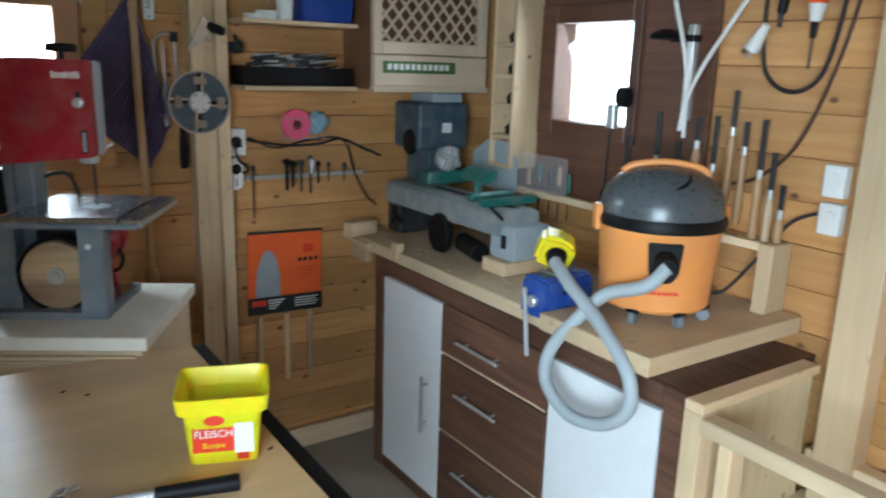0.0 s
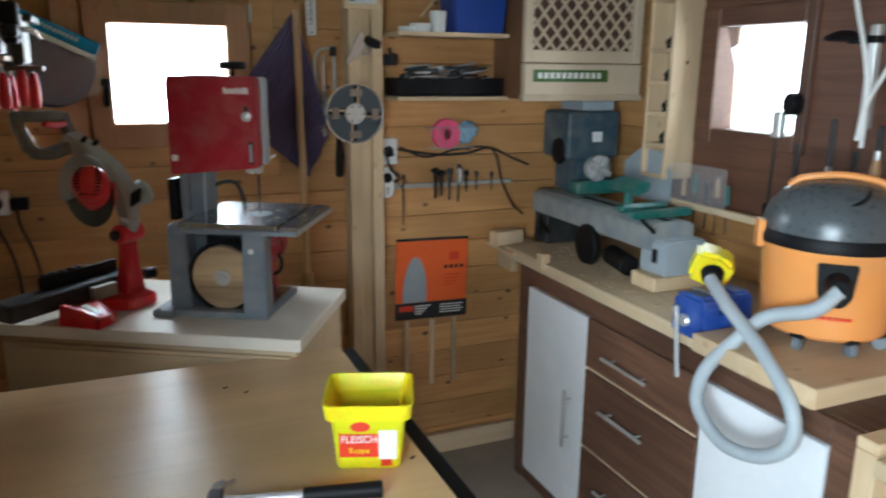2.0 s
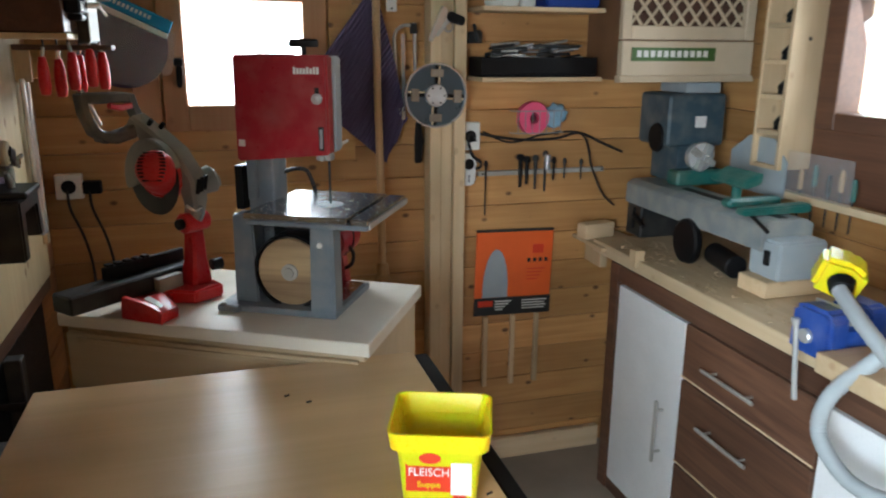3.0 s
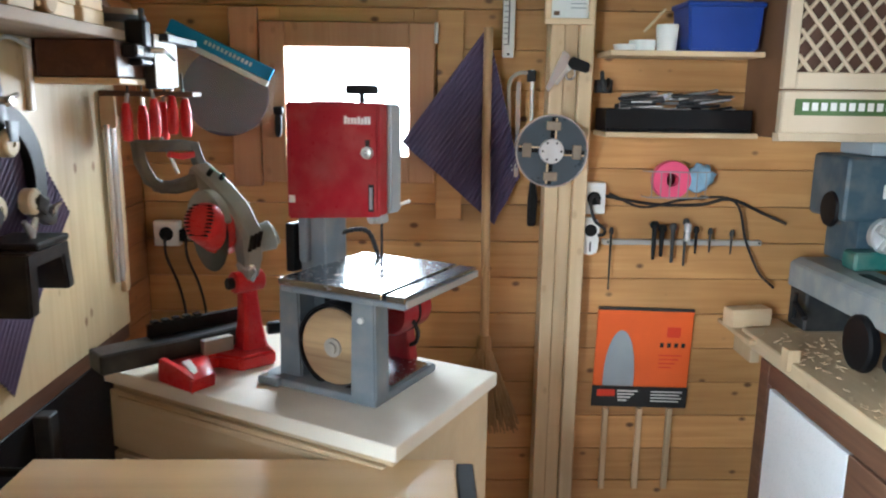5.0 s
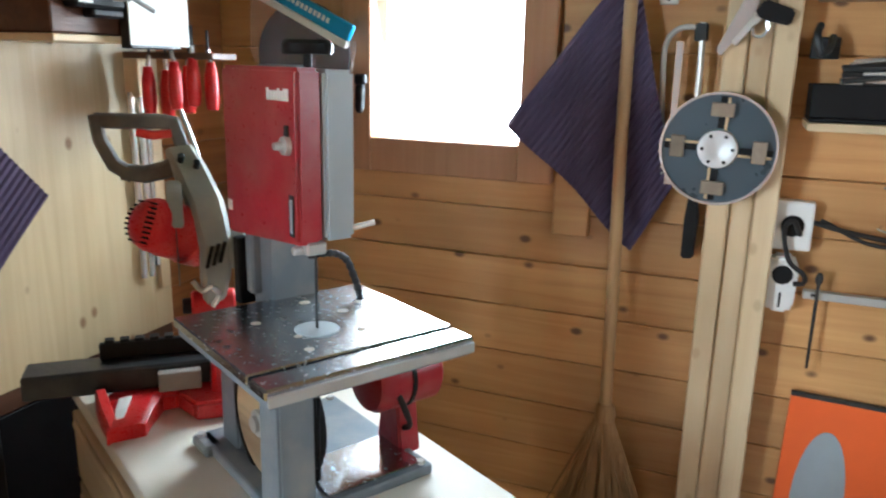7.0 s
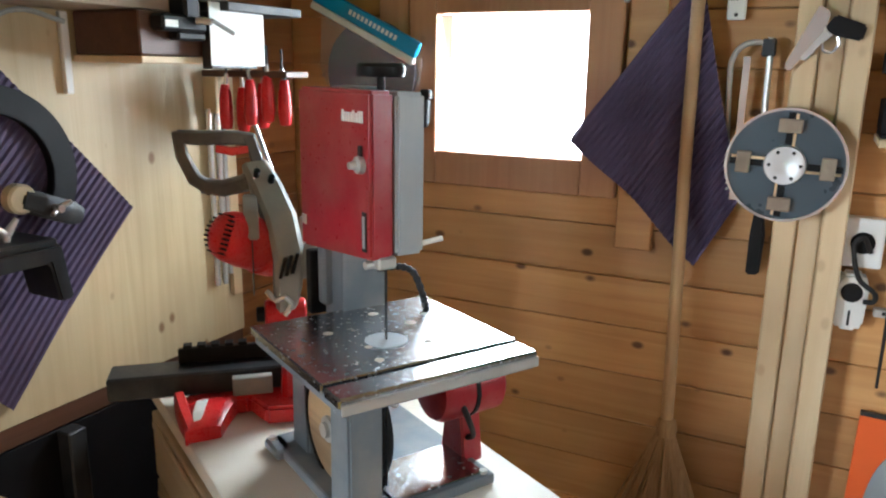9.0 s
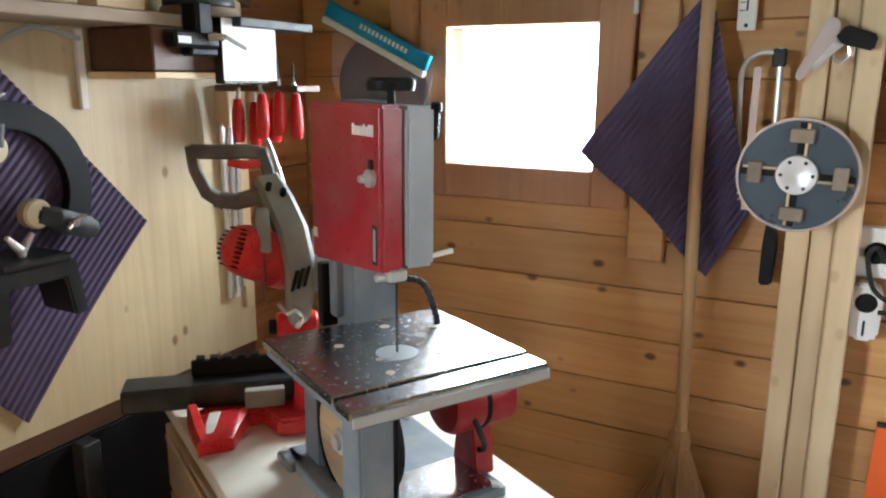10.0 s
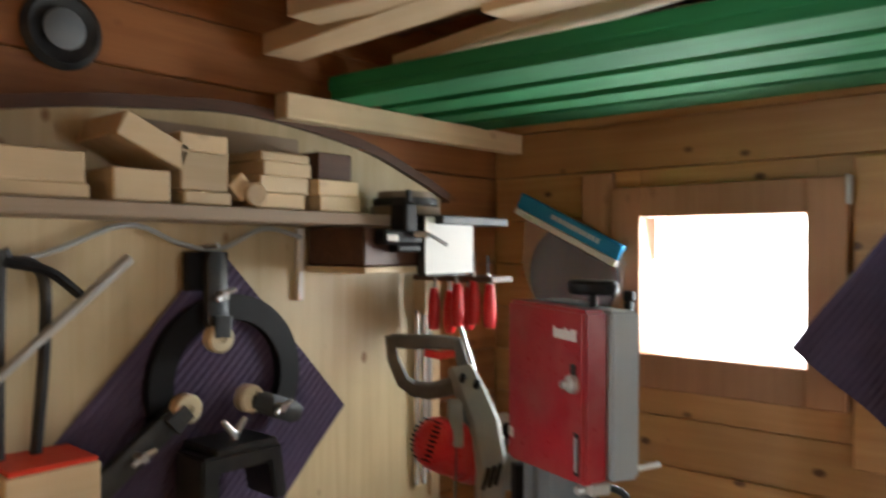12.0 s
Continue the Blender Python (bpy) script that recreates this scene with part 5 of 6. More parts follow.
CASTING = mat("dusty_casting", (0.30, 0.30, 0.27), 0.65, var=0.15, dust=0.3)
GRIP = mat("dusty_dark_grip", (0.10, 0.10, 0.095), 0.7, var=0.2, dust=0.25)
mitre = local(thing("mitre_saw", "red and grey mitre saw with its head raised", "mitre saw", (0.352, 2.305, 0.989), 42))
part("base", prism([(-0.10, 0.0), (-0.085, -0.03), (0.03, -0.01), (0.06, -0.07), (0.15, -0.075), (0.17, 0.0), (0.14, 0.06), (-0.06, 0.06)], 0.0155, 0.05, "xy", 0.006), RED_P, mitre, "red cast base", True)
tongue = part("turntable_arm", join(strap([(-0.035, -0.02, 0.034), (-0.045, -0.07, 0.032), (-0.052, -0.108, 0.026)], (1, 0.2, 0), (0.085, 0.07, 0.062), (0.05, 0.045, 0.036)), strap([(-0.098, 0.0, 0.042), (-0.085, -0.06, 0.036), (-0.07, -0.105, 0.026)], (1, 0.3, 0), (0.02, 0.02, 0.02), (0.055, 0.05, 0.036))), RED_P, mitre, "red turntable tongue", True)
part("tongue_recess", strap([(-0.055, -0.03, 0.058), (-0.06, -0.07, 0.0545), (-0.062, -0.095, 0.0455)], (1, 0.25, 0), (0.022, 0.02, 0.016), (0.006, 0.006, 0.006)), WHITE_P, tongue, "dusty pale recess")
part("support_bar", box(-0.225, 0.14, 0.012, 0.085, 0.052, 0.098, 0.004), DARKST, mitre, "dark side support")
fence = part("fence", box(-0.10, 0.14, 0.06, 0.074, 0.099, 0.13, 0.002), BLACK, mitre)
part("fence_teeth", join(*[box(-0.09 + 0.026 * k, -0.074 + 0.026 * k, 0.057, 0.077, 0.13, 0.137, 0.001) for k in range(5)]), BLACK, fence)
part("table_insert", box(0.0, 0.075, -0.01, 0.0115, 0.052, 0.088, 0.002), CASTING, mitre, "pale dusty insert")
part("pivot_post", join(strap([(0.125, 0.0, 0.04), (0.118, -0.012, 0.12), (0.104, -0.03, 0.20)], (1, 0, 0), (0.07, 0.046, 0.038), (0.065, 0.046, 0.038)), rod((0.065, -0.035, 0.222), (0.14, -0.035, 0.222), 0.026, seg=20)), RED_P, mitre, "red pivot", True)
part("pivot_bolt", rod((0.05, -0.036, 0.222), (0.066, -0.036, 0.222), 0.014), BLACK, mitre, "", True)
part("bevel_knob", rod((0.16, -0.02, 0.09), (0.19, -0.03, 0.09), 0.016), BLACK, mitre, "", True)
arm = part("arm", strap([(0.062, 0.105, 0.475), (0.082, 0.06, 0.435), (0.102, 0.01, 0.385), (0.112, -0.03, 0.325), (0.108, -0.042, 0.275), (0.102, -0.038, 0.225)], (1, 0.1, 0.15), (0.05, 0.056, 0.058, 0.056, 0.05, 0.036), (0.04, 0.05, 0.06, 0.06, 0.045, 0.04)), CASTING, mitre, "cast grey arm", True)
for k in range(3):
    part("slot", strap([(0.094 + 0.011 * k, -0.068, 0.298 + 0.004 * k), (0.104 + 0.011 * k, -0.066, 0.334 + 0.004 * k)], (1, 0, 0), (0.006, 0.006), (0.012, 0.012)), BLACK, arm)
for u, v, z in ((0.062, 0.055, 0.466), (0.088, 0.045, 0.456)):
    part("screw", rod((u, v, z), (u + 0.002, v - 0.012, z + 0.012), 0.006), BLACK, arm)
part("return_spring", tube([(0.07, -0.05, 0.27), (0.085, -0.062, 0.255), (0.10, -0.066, 0.262), (0.112, -0.06, 0.245), (0.10, -0.06, 0.225)], 0.006, 8, 6, 0.001), CHROME, arm, "", True)
BLADE_AT = pose(0.047, 0.035, 0.335, 0, 90)
part("saw_blade", moved(turned([(0, 0), (0.092, 0), (0.094, 0.001), (0.092, 0.002), (0, 0.002)], 48), BLADE_AT), DARKST, mitre, "dark circular saw blade", True)
part("blade_guard", moved(prism(ring_band(0, 0, 0.045, 0.099, 70, 250, 24), -0.012, 0.014, "xy", 0.003), BLADE_AT), CASTING, mitre, "grey blade guard", True)
MOTOR_AT = look((0.085, 0.035, 0.328), (-0.035, -0.055, 0.392)) @ pose(0, 0, -0.135)
motor2 = part("motor", moved(turned([(0, 0), (0.016, 0.001), (0.030, 0.006), (0.041, 0.016), (0.047, 0.032), (0.048, 0.055), (0.05, 0.058), (0.05, 0.10), (0.054, 0.105), (0.054, 0.135), (0, 0.135)], 36), MOTOR_AT), RED_P, mitre, "dusty red motor housing", True)
for k in range(9):
    y = -0.034 + 0.0085 * k
    w = 0.72 * math.sqrt(0.046 ** 2 - y * y)
    rim = 0.047 - math.sqrt(max(0.0, 0.047 ** 2 - y * y - (0.55 * w) ** 2))
    part("vent", moved(box(-w, w, y - 0.0018, y + 0.0018, rim * 0.62, 0.05, 0), MOTOR_AT), BLACK, motor2)
HV = 0.113
part("handle", join(
    strap([(-0.078, HV, 0.535), (-0.03, HV, 0.533), (0.03, HV, 0.533), (0.062, HV, 0.528)], (0, 1, 0), (0.03,) * 4, (0.026, 0.027, 0.026, 0.024)),
    strap([(-0.078, HV, 0.545), (-0.072, HV, 0.50), (-0.052, HV, 0.455), (-0.02, HV - 0.004, 0.434)], (0, 1, 0), (0.032,) * 4, (0.02, 0.023, 0.026, 0.026)),
    strap([(-0.04, HV, 0.442), (0.0, HV - 0.005, 0.436), (0.04, HV - 0.012, 0.446), (0.072, HV - 0.02, 0.47)], (0, 1, 0), (0.034,) * 4, (0.028, 0.03, 0.032, 0.03)),
    strap([(0.052, HV, 0.536), (0.062, HV - 0.002, 0.505), (0.074, HV - 0.012, 0.46)], (0, 1, 0), (0.032,) * 3, (0.026, 0.024, 0.026))), GRIP, mitre, "grey loop handle", True)
part("trigger", strap([(-0.01, HV - 0.012, 0.514), (0.02, HV - 0.012, 0.508), (0.05, HV - 0.012, 0.512)], (0, 1, 0), (0.016,) * 3, (0.014, 0.016, 0.014)), RED_P, mitre, "red trigger")
part("dust_port", join(rod((0.12, -0.02, 0.31), (0.175, -0.035, 0.325), 0.03, 0.036, 20), rod((0.175, -0.035, 0.325), (0.18, -0.036, 0.327), 0.028, seg=20)), CASTING, mitre, "dusty pale dust port", True)
solo("white_block", moved(box(-0.06, 0.06, -0.03, 0.03, 0, 0.05, 0.003), pose(0.40, 2.42, 1.005, 0, 0, -20)), WHITE_P, "white block behind the mitre saw", "block")

# ---- left wall: panel, shelf, tools ----
panel_top = [(0.6, 1.60), (1.2, 1.80), (1.70, 1.915), (1.94, 1.95), (2.15, 1.962), (2.42, 1.928), (2.60, 1.872), (2.72, 1.825)]
curve = [(p.x, p.y) for p in smooth_line([(a, b, 0) for a, b in panel_top], 6)]
wallpanel = thing("panel_board", "pale glued-spruce tool panel with an arched top", "panel", (0.01, 1.7, 0.98))
tagged(wallpanel, kind="structure")
part("board", prism([(0.6, 1.0), (2.70, 1.0), (2.70, 1.82)] + curve[::-1][1:], -0.018, 0.03, "yz"), PANEL, wallpanel)
part("edge_trim", prism(curve + [(a, b + 0.022) for a, b in curve[::-1]], -0.018, 0.045, "yz"), BROWN, wallpanel, "bent brown trim")
part("bottom_rail", box(-0.018, 0.026, 0.6, 2.70, 0.955, 0.998, 0.002), BROWN, wallpanel)
# Near-black sheet closes off the area below the tool panel.
solo("black_sheet", box(-0.015, 0.02, 0.7, 2.6, 0.02, 0.95, 0.003), BLACK, "flat near-black sheet under the tool panel", "board")
solo("grey_post", box(0.022, 0.06, 2.16, 2.20, 0, 0.95, 0.003), DARKST, "grey metal leg beside the dresser", "leg")
solo("shelf_left", box(0.031, 0.205, 0.7, 2.43, 1.752, 1.775, 0.002), GREYWOOD, "long weathered shelf stacked with offcuts", "shelf")
cap = solo("shelf_end_board", box(0.06, 0.27, 2.435, 2.66, 1.758, 1.776, 0.002), DARKST, "grey-painted board at the end of the shelf", "board")


def block(y0, y1, z0, z1, tilt=0.0, x0=0.05, x1=0.19, mt=BATTEN_Y):
    bm = box(x0 - 0.12, x1 - 0.12, -(y1 - y0) / 2, (y1 - y0) / 2, -(z1 - z0) / 2, (z1 - z0) / 2, 0.002)
    solo("wood_offcut", moved(bm, pose(0.12, (y0 + y1) / 2, (z0 + z1) / 2, tilt)), mt, "square-cut pale wood offcut on the shelf", "offcut", "shelf offcuts")


Z = 1.776
for y, w, hs in ((2.235, 0.10, (0.03, 0.03)), (2.10, 0.105, (0.028, 0.03, 0.026, 0.016)), (1.945, 0.085, (0.022,)), (1.945, 0.075, ()), (1.83, 0.09, (0.05,)), (1.70, 0.12, (0.022, 0.045)), (1.55, 0.12, (0.04, 0.04)), (1.40, 0.1, (0.05, 0.03)), (1.25, 0.12, (0.04,)), (1.1, 0.1, (0.03, 0.05))):
    z = Z
    for k, h in enumerate(hs):
        o = 0.008 * math.sin(11 * y + 5 * k)
        block(y - w / 2 + o, y + w / 2 + o, z + 0.0005, z + h, 0)
        z += h
block(1.90, 1.985, Z + 0.0235, Z + 0.085)
block(1.90, 1.985, Z + 0.0855, Z + 0.115)
block(1.80, 1.915, Z + 0.075, Z + 0.115, -24)
solo("round_offcut", rod((0.06, 2.045, Z + 0.022), (0.20, 2.035, Z + 0.022), 0.021, seg=22), BATTEN_X, "short round wooden dowel on the shelf", "dowel", smooth=True)
solo("square_offcut", moved(box(-0.07, 0.07, -0.018, 0.018, -0.018, 0.018, 0.002), pose(0.12, 2.012, Z + 0.034, 45)), BATTEN_X, "square stick turned on its edge", "offcut")
block(2.20, 2.285, Z + 0.061, Z + 0.115, 0, 0.05, 0.16, BROWN)
for k, (r, z) in enumerate(((0.075, 0.0), (0.07, 0.022), (0.06, 0.036))):
    solo("round_blank", turned([(0, 0.001), (r, 0.001), (r * 1.02, 0.006), (r, 0.02 - 0.004 * (k > 0)), (0, 0.021 - 0.004 * (k > 0))], 32, pose(0.14, 2.46, Z + 0.001 + z)), (GREYWOOD, DARKST, GREYWOOD)[k], "round turning blank stacked at the shelf end", "blank", "turning blanks", True)
ply = solo("plywood_strip", box(0.031, 0.036, 1.88, 2.25, 1.86, 1.93, 0.001), GREYWOOD, "thin plywood strip standing on the shelf", "strip")
solo("drooping_cable", tube([(0.045, 1.2, 1.74), (0.045, 1.5, 1.70), (0.045, 1.72, 1.69), (0.045, 1.88, 1.745), (0.045, 1.98, 1.715), (0.045, 2.06, 1.705), (0.045, 2.16, 1.745), (0.045, 2.25, 1.73)], 0.0045, 8), HOSE, "grey cable drooping under the shelf", "cable", smooth=True)
solo("panel_batten", box(0.031, 0.042, 2.245, 2.262, 1.60, 1.748, 0.002), WHITE_P, "white metal strip screwed to the panel", "strip")
boxb = thing("hanging_box", "dark brown wooden box under the shelf", "box", (0.13, 2.36, 1.66))
part("body", box(0.045, 0.215, 2.268, 2.44, 1.672, 1.75, 0.003), BROWN, boxb)
part("bottom", box(0.04, 0.22, 2.265, 2.445, 1.658, 1.671, 0.002), BATTEN_Y, boxb)
clamp = thing("drill_clamp", "black clamp with a chrome lever on the shelf end", "clamp", (0.23, 2.36, 1.70))
part("body", join(box(0.216, 0.25, 2.29, 2.40, 1.715, 1.745, 0.005), box(0.205, 0.25, 2.345, 2.385, 1.735, 1.80, 0.006), box(0.216, 0.245, 2.33, 2.40, 1.70, 1.716, 0.004)), BLACK, clamp)
part("spindle", rod((0.235, 2.37, 1.78), (0.235, 2.37, 1.825), 0.006), DARKST, clamp)
part("label", box(0.2505, 0.2515, 2.295, 2.325, 1.722, 1.734, 0), PAPER, clamp)
part("lever", join(rod((0.25, 2.37, 1.735), (0.275, 2.385, 1.735), 0.007), rod((0.275, 2.385, 1.737), (0.285, 2.43, 1.715), 0.004)), CHROME, clamp)
solo("paper_sheet", box(0.2465, 0.2485, 2.406, 2.56, 1.656, 1.773, 0), PAPER, "square white sheet pinned to the shelf end", "paper")
solo("paper_backing", box(0.22, 0.246, 2.41, 2.54, 1.65, 1.757, 0.002), DARKST, "dark block behind the white sheet", "block")

# screwdrivers in their rack
drack = thing("driver_rack", "wooden screwdriver rack in the corner", "rack", (0.14, 2.64, 1.60))
part("rail", box(0.03, 0.27, 2.60, 2.68, 1.632, 1.646, 0.002), BROWN, drack)
part("bracket", prism([(2.60, 1.55), (2.612, 1.55), (2.612, 1.631), (2.60, 1.631)], 0.03, 0.07, "yz", 0.002), BATTEN, drack)
for k, (x, y, dz) in enumerate(((0.105, 2.60, 0), (0.135, 2.615, -0.006), (0.165, 2.60, 0.012), (0.19, 2.625, 0.004), (0.215, 2.605, 0.02), (0.235, 2.63, 0.012))):
    s = thing("red_screwdriver", "red-handled screwdriver hanging in the rack", "screwdriver", (x, y, 1.52 + dz), 0, "hanging screwdrivers")
    lean = 0.006 * (k % 3 - 1)
    part("handle", turned([(0, 0), (0.012, 0.003), (0.0155, 0.025), (0.0145, 0.07), (0.009, 0.10), (0, 0.102)], 12, pose(x + lean, y, 1.515 + dz)), RED_P, s, "", True)
    part("ferrule", rod((x + lean, y, 1.612 + dz), (x, y, 1.64 + dz), 0.005), CHROME, s)
    part("shank", rod((x, y, 1.64 + dz), (x, y, 1.68 + dz), 0.003), DARKST, s)
s = thing("chrome_file", "bright flat tool hanging between the screwdrivers", "file", (0.21, 2.60, 1.45))
part("blade", rod((0.185, 2.595, 1.53), (0.225, 2.595, 1.435), 0.005), CHROME, s)
for x, y, z0, z1, r in ((0.045, 2.60, 1.14, 1.56, 0.007), (0.05, 2.622, 1.14, 1.57, 0.007), (0.045, 2.645, 1.16, 1.55, 0.006)):
    solo("steel_tube", rod((x, y, z0), (x, y, z1), r), CHROME, "bright steel tube hanging on the panel", "tube", "hanging tubes", True)
solo("wood_strip", box(0.031, 0.045, 2.655, 2.685, 1.10, 1.58, 0.002), BATTEN, "narrow wooden strip beside the tubes", "strip")

# bag with the blue header
bag = thing("zip_bag", "clear bag with a blue header holding a dark disc", "bag", (0.28, 2.95, 1.5))
B = Matrix.Translation((0.257, 2.935, 1.765)) @ Matrix.Rotation(radians(25.4), 4, "Y")
part("header", moved(box(-0.165, 0.165, -0.008, 0.008, -0.016, 0.024, 0.003), B), CYAN, bag, "blue card header")
part("header_edge", moved(box(-0.165, 0.165, -0.010, 0.010, -0.034, -0.0165, 0.003), B), WHITE_P, bag)
part("header_print", moved(join(*[box(-0.05 + 0.013 * k, -0.042 + 0.013 * k, -0.0095, -0.0085, 0.0, 0.012, 0) for k in range(12)]), B), WHITE_P, bag)
part("film", prism([(0.13, 1.82), (0.42, 1.68), (0.40, 1.56), (0.30, 1.52), (0.17, 1.54), (0.12, 1.66)], 2.930, 2.934, "xz"), SKIN, bag, "clear plastic film")
part("disc", turned([(0, 0), (0.128, 0), (0.13, 0.003), (0.13, 0.012), (0, 0.014)], 40, pose(0.265, 2.955, 1.645, 90)), VIOLETDISC, bag, "dark violet abrasive disc", True)
latch = thing("black_screwdriver", "small black screwdriver hung on the window frame", "screwdriver", (0.325, 2.965, 1.49))
part("body", prism([(0.317, 1.50), (0.327, 1.49), (0.335, 1.50), (0.338, 1.56), (0.318, 1.56)], 2.952, 2.973, "xz", 0.003), BLACK, latch)
part("head", box(0.313, 0.342, 2.955, 2.973, 1.56, 1.585, 0.004), BLACK, latch)
latch.location += Vector((0.093, -0.012, 0.022))
for k, x in enumerate((0.055, 0.12)):
    solo("socket_lead", tube([(x, 2.95, 1.20), (x + 0.005, 2.94, 1.14), (x + 0.03, 2.96, 1.05), (x + 0.045, 2.97, 0.96), (x + 0.05, 2.97, 0.85)], 0.0045, 8), RUBBER, "black lead running down the back wall", "cable", smooth=True)
solo("black_plug", box(0.10, 0.155, 2.945, 2.984, 1.185, 1.225, 0.006, 2), BLACK, "black plug beside the white socket", "plug")

# steady rest: a black ring with three roller arms
steady = thing("steady_rest", "black ring-shaped lathe steady with roller arms", "steady rest", (0.08, 2.03, 1.15))
cy, cz = 2.072, 1.462
part("ring", prism(ring_band(cy, cz, 0.112, 0.16, -30, 205, 48), 0.046, 0.066, "yz", 0.0015), BLACK, steady, "black steel ring", True)
ROLLER = mat("cream_roller", (0.62, 0.55, 0.38), 0.45)
for r_y, r_z, e_y, e_z in ((2.024, 1.547, 2.034, 1.70), (1.961, 1.432, 1.80, 1.30), (2.088, 1.431, 2.222, 1.378)):
    out = (Vector((0, e_y, e_z)) - Vector((0, r_y, r_z))).normalized()
    s2 = Vector((0, -out.z, out.y))
    root, tip = Vector((0.09, r_y, r_z)), Vector((0.075, e_y, e_z))
    arm = part("arm", strap([root + out * 0.012, root + out * 0.03, tip - out * 0.02, tip], s2, (0.03, 0.042, 0.042, 0.028), (0.022, 0.024, 0.024, 0.02)), DARKST, steady, "dark slotted arm", True)
    roll = part("roller", turned([(0, 0), (0.022, 0), (0.026, 0.004), (0.026, 0.022), (0.022, 0.026), (0.008, 0.027), (0.008, 0.022), (0, 0.022)], 26, pose(0.088, r_y, r_z, 0, 90)), ROLLER, arm, "cream rubber roller", True)
    part("roller_cap", strap([root + Vector((0.024, 0, 0)) + out * 0.002, root + Vector((0.024, 0, 0)) + out * 0.04], s2, (0.03, 0.036), (0.008, 0.008)), DARKST, arm)
    q = root.lerp(tip, 0.5)
    part("wing_nut", join(rod((q.x + 0.008, q.y, q.z), (q.x + 0.035, q.y, q.z), 0.008), rod((q.x + 0.024, q.y, q.z), (q.x + 0.036, q.y + 0.02, q.z + 0.012), 0.007, 0.004), rod((q.x + 0.024, q.y, q.z), (q.x + 0.036, q.y - 0.02, q.z - 0.008), 0.007, 0.004)), CHROME, arm, "bright wing nut", True)
part("top_plate", box(0.045, 0.062, 1.985, 2.07, 1.63, 1.70, 0.003), BLACK, steady)
part("hook", rod((0.03, 2.03, 1.708), (0.09, 2.03, 1.712), 0.005), CHROME, steady)
part("foot", join(prism([(1.965, 1.352), (2.125, 1.352), (2.14, 1.25), (2.112, 1.25), (2.10, 1.32), (2.0, 1.32), (1.995, 1.23), (1.962, 1.23)], 0.06, 0.15, "yz", 0.004), box(0.05, 0.16, 1.985, 2.11, 1.353, 1.366, 0.003)), DARKST, steady, "grey cast foot")
part("foot_nut", join(rod((0.12, 2.045, 1.366), (0.12, 2.045, 1.385), 0.008), rod((0.12, 2.043, 1.378), (0.12, 2.022, 1.402), 0.009, 0.005), rod((0.12, 2.047, 1.378), (0.12, 2.068, 1.402), 0.009, 0.005)), CHROME, steady, "bright wing nut", True)
part("knob", join(turned([(0, 0), (0.02, 0), (0.022, 0.006), (0.018, 0.012), (0, 0.014)], 20, pose(0.09, 1.795, 1.295, 0, 90)), rod((0.095, 1.795, 1.295), (0.10, 1.768, 1.318), 0.009, 0.005)), ALU, steady, "", True)

bow = thing("bow_saw", "black metal-framed saw hung on the pale panel", "saw", (0.06, 1.72, 1.30))
part("frame", tube([(0.06, 1.685, 1.20), (0.06, 1.685, 1.66), (0.06, 1.70, 1.685), (0.06, 1.745, 1.665), (0.06, 1.748, 1.55), (0.06, 1.735, 1.38)], 0.009, 8), DARKST, bow, "", True)
part("crossbar", tube([(0.07, 1.69, 1.685), (0.07, 1.75, 1.67), (0.07, 1.80, 1.63)], 0.008, 8), BLACK, bow, "", True)
part("rod", rod((0.075, 1.66, 1.50), (0.075, 1.875, 1.69), 0.007, 0.009), ALU, bow, "", True)
jar = thing("wooden_box", "small wooden box with a red lid rim on the panel", "box", (0.09, 1.73, 1.30))
part("body", box(0.035, 0.14, 1.665, 1.80, 1.25, 1.385, 0.003), BATTEN_Y, jar)
part("lid", box(0.033, 0.142, 1.67, 1.795, 1.386, 1.394, 0.002), REDINK, jar, "red lid")
spk = thing("wall_speaker", "round dark speaker on the red-brown boards", "speaker", (0.0, 1.80, 2.0))
part("rim", turned([(0, 0), (0.063, 0), (0.066, 0.006), (0.055, 0.016), (0.048, 0.012), (0, 0.012)], 36, pose(-0.016, 1.80, 2.065, 0, 90)), DARKST, spk, "", True)
part("cone", turned([(0, 0), (0.03, 0), (0.034, 0.006), (0.02, 0.012), (0, 0.012)], 28, pose(-0.004, 1.80, 2.065, 0, 90)), GREY, spk, "", True)

# grey machine table left of the work table
mach = thing("machine_table", "dark grey steel machine top beside the work table", "machine", (0.06, 1.5, 0))
part("top", box(0.022, 0.115, 1.0, 1.90, 0.86, 0.885, 0.004), GREY, mach)
part("leg", box(0.03, 0.08, 1.80, 1.85, 0, 0.86, 0.003), DARKST, mach)
part("leg", box(0.03, 0.08, 1.05, 1.10, 0, 0.86, 0.003), DARKST, mach)
part("handle", tube([(0.03, 1.93, 0.90), (0.03, 1.96, 0.92), (0.06, 1.965, 0.925), (0.12, 1.965, 0.925), (0.13, 1.99, 0.925)], 0.009, 8), BLACK, mach, "", True)
for y in (1.50, 1.68):
    part("ring", prism(ring_band(0.07, y, 0.022, 0.028, 0, 360, 24), 0.8855, 0.888, "xy"), ALU, mach)

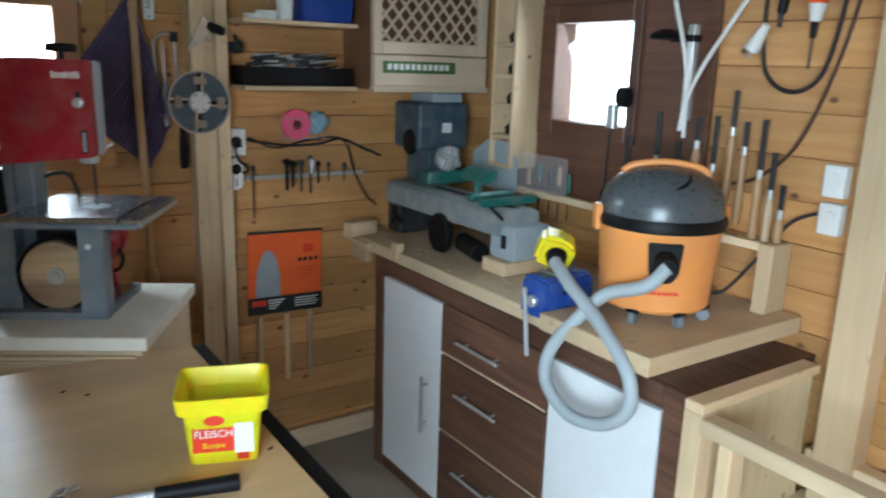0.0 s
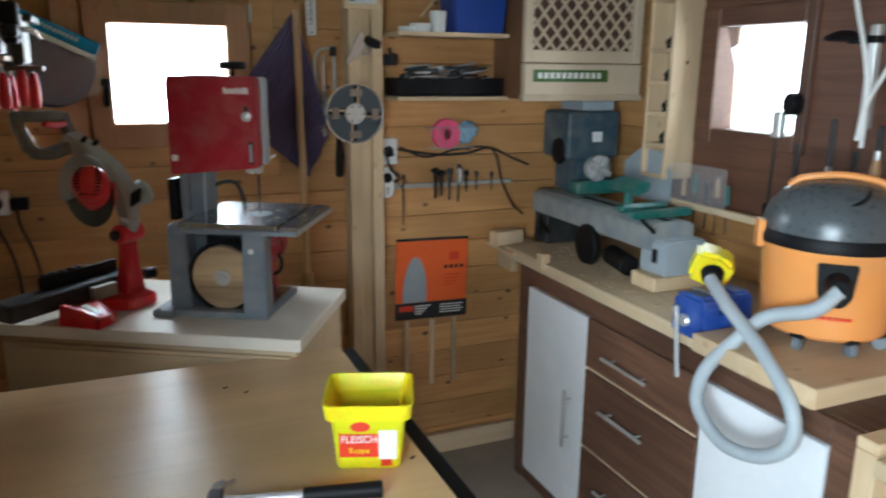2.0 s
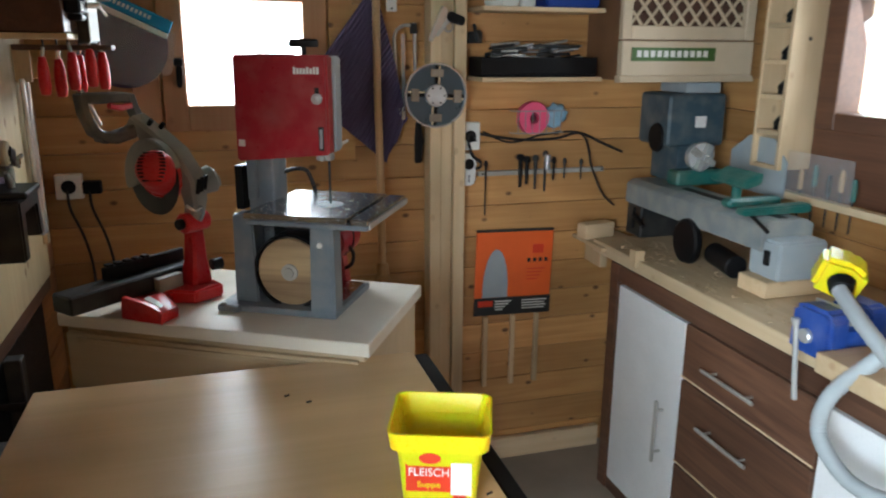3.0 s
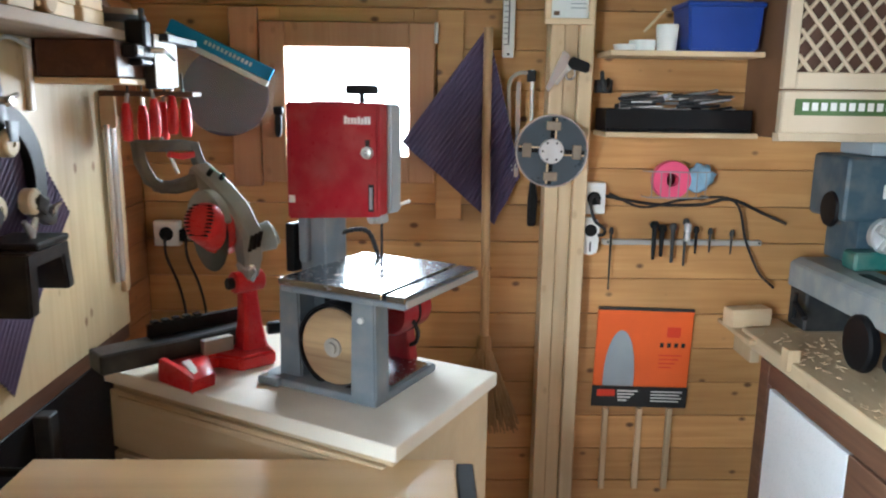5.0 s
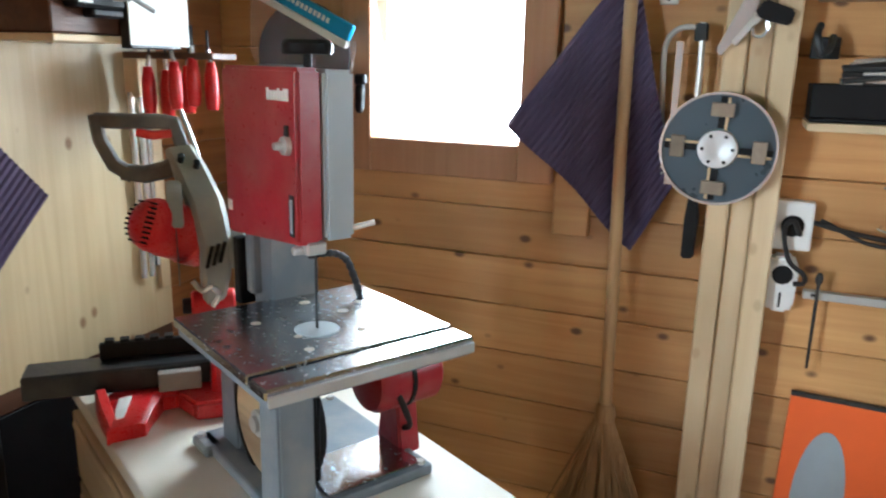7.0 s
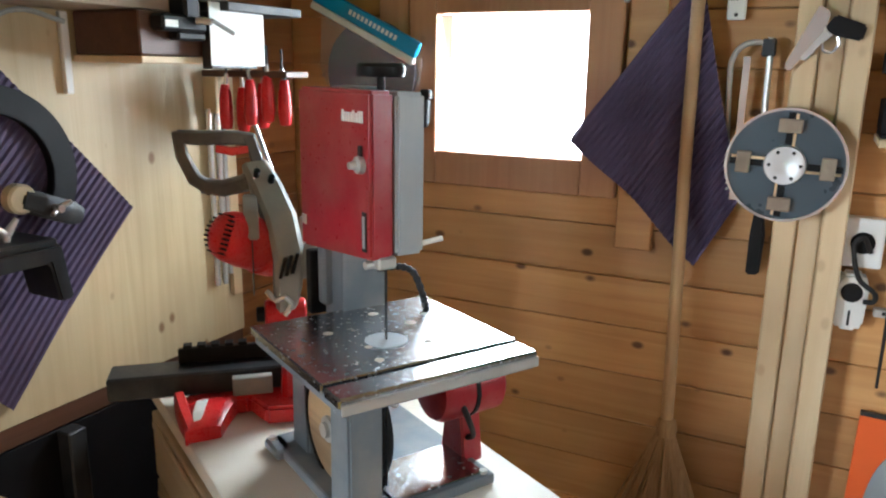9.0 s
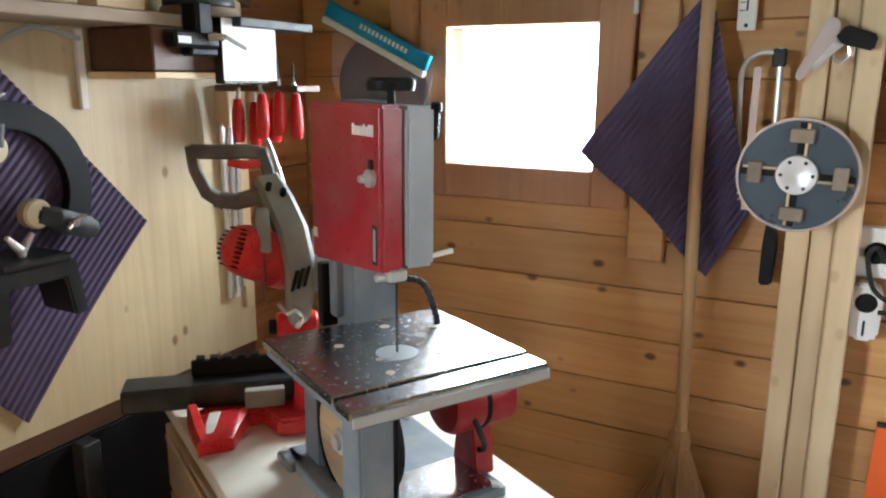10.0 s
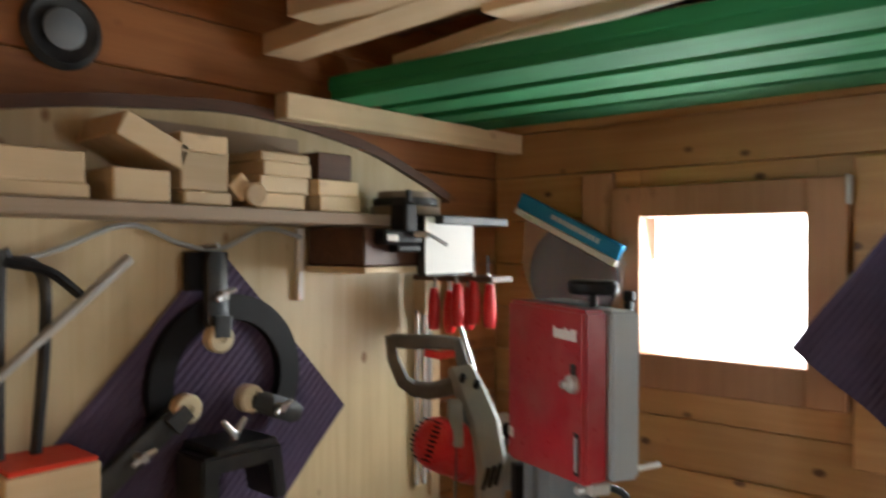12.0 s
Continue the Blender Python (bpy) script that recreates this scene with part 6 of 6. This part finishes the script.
# ---- storage under the ceiling ----
ledger = solo("ledger_batten", moved(box(-0.02, 0.02, -0.40, 0.40, -0.026, 0.026, 0.003), pose(0.062, 2.585, 1.992, 0.5)), BATTEN_Y, "pale batten carrying the stored boards", "batten")
ledger2 = solo("ledger_batten", box(2.36, 2.41, 1.3, 2.68, 2.235, 2.25, 0.003), BATTEN_Y, "pale batten carrying the stored boards", "batten")
for k, y in enumerate((2.44, 2.585, 2.725, 2.855)):
    gb = thing("green_board", "long green-painted board stored under the ceiling", "board", (1.2, y, 2.02), 0, "green boards")
    part("board", moved(box(-1.16, 1.17, -0.046, 0.046, 0, 0.022, 0.002), pose(1.21, y, 2.021 + 0.001 * (k % 2), -3 + 2 * (k % 3), -0.2, 3.8)), GREENWOOD, gb)
    part("stiffener", moved(box(-1.16, 1.19, -0.012, 0.012, 0, 0.03, 0.002), pose(1.21, y - 0.038, 2.043, 0, -0.2, 3.8)), GREENWOOD, gb)
solo("ceiling_joist", box(1.62, 1.67, 1.2, 2.98, 1.985, 2.015, 0.003), BROWN, "dark joist carrying the stored planks", "joist")
random.seed(4)
for k in range(34):
    x0, y, ln = random.uniform(0.06, 1.1), 2.06 + 0.016 * k + random.uniform(-0.02, 0.02), random.uniform(0.5, 0.9)
    z = 2.074 + 0.036 * (k % 4) + random.uniform(0, 0.004)
    solo("stored_plank", moved(box(0, ln, -random.uniform(0.03, 0.07), 0.04, 0, random.uniform(0.018, 0.04), 0.002), pose(x0, y, z, random.uniform(-4, 4), random.uniform(-2, 1), random.uniform(-14, 14))), random.choice((BATTEN_X, BATTEN_X, PINE, BROWN)), "rough offcut plank stored under the ceiling", "plank", "stored planks")

# ---- wall boards ----
BOARD = {}


def boards(wall, axis, at, face, u0, u1, holes, material, length=99.0):
    """Rows of bevelled boards on a wall, cut round its openings. Alike boards share a mesh."""
    home = HOME[wall.name][0].inverted()
    z = 0.106 - 0.12
    row = 0
    while z < TOP - 0.01:
        a, b = max(z, 0) + 0.001, min(z + 0.12, TOP) - 0.001
        spans = [(u0, u1, a, b)]
        for h0, h1, h2, h3 in holes:
            cut = []
            for s0, s1, s2, s3 in spans:
                if s3 <= h2 or s2 >= h3:
                    cut.append((s0, s1, s2, s3))
                    continue
                cut += [(s0, h0, s2, s3), (h1, s1, s2, s3)]
                if s2 < h2 - 0.004:
                    cut.append((h0, h1, s2, h2))
                if s3 > h3 + 0.004:
                    cut.append((h0, h1, h3, s3))
            spans = cut
        for s0, s1, s2, s3 in spans:
            if s1 - s0 < 0.01:
                continue
            key = (axis, round(s1 - s0, 3), round(s3 - s2, 3), material.name)
            if key not in BOARD:
                hl, hh = (s1 - s0) / 2, (s3 - s2) / 2
                bm = box(-hl, hl, 0, 0.02, -hh, hh, 0.0022) if axis == "y" else box(0, 0.02, -hl, hl, -hh, hh, 0.0022)
                me = bpy.data.meshes.new("board")
                bm.to_mesh(me)
                bm.free()
                me.materials.append(material)
                BOARD[key] = me
            ob = new("board", BOARD[key])
            ob.parent = wall
            d = at + 0.0012 * math.sin(row * 2.7)
            c = Vector(((s0 + s1) / 2, d, (s2 + s3) / 2)) if axis == "y" else Vector((d, (s0 + s1) / 2, (s2 + s3) / 2))
            ob.location = home @ c
        z += 0.12
        row += 1


boards(wall_back, "y", HIY, -1, LOX, HIX, [W1], PINE)
boards(wall_right, "x", HIX, -1, LOY, HIY, [W2], PINE_Y)
boards(wall_left, "x", LOX - 0.02, 1, LOY, HIY, [ADDED_DOOR], RED_PINE)
boards(wall_front, "y", LOY - 0.02, 1, LOX, HIX, [], RED_PINE)
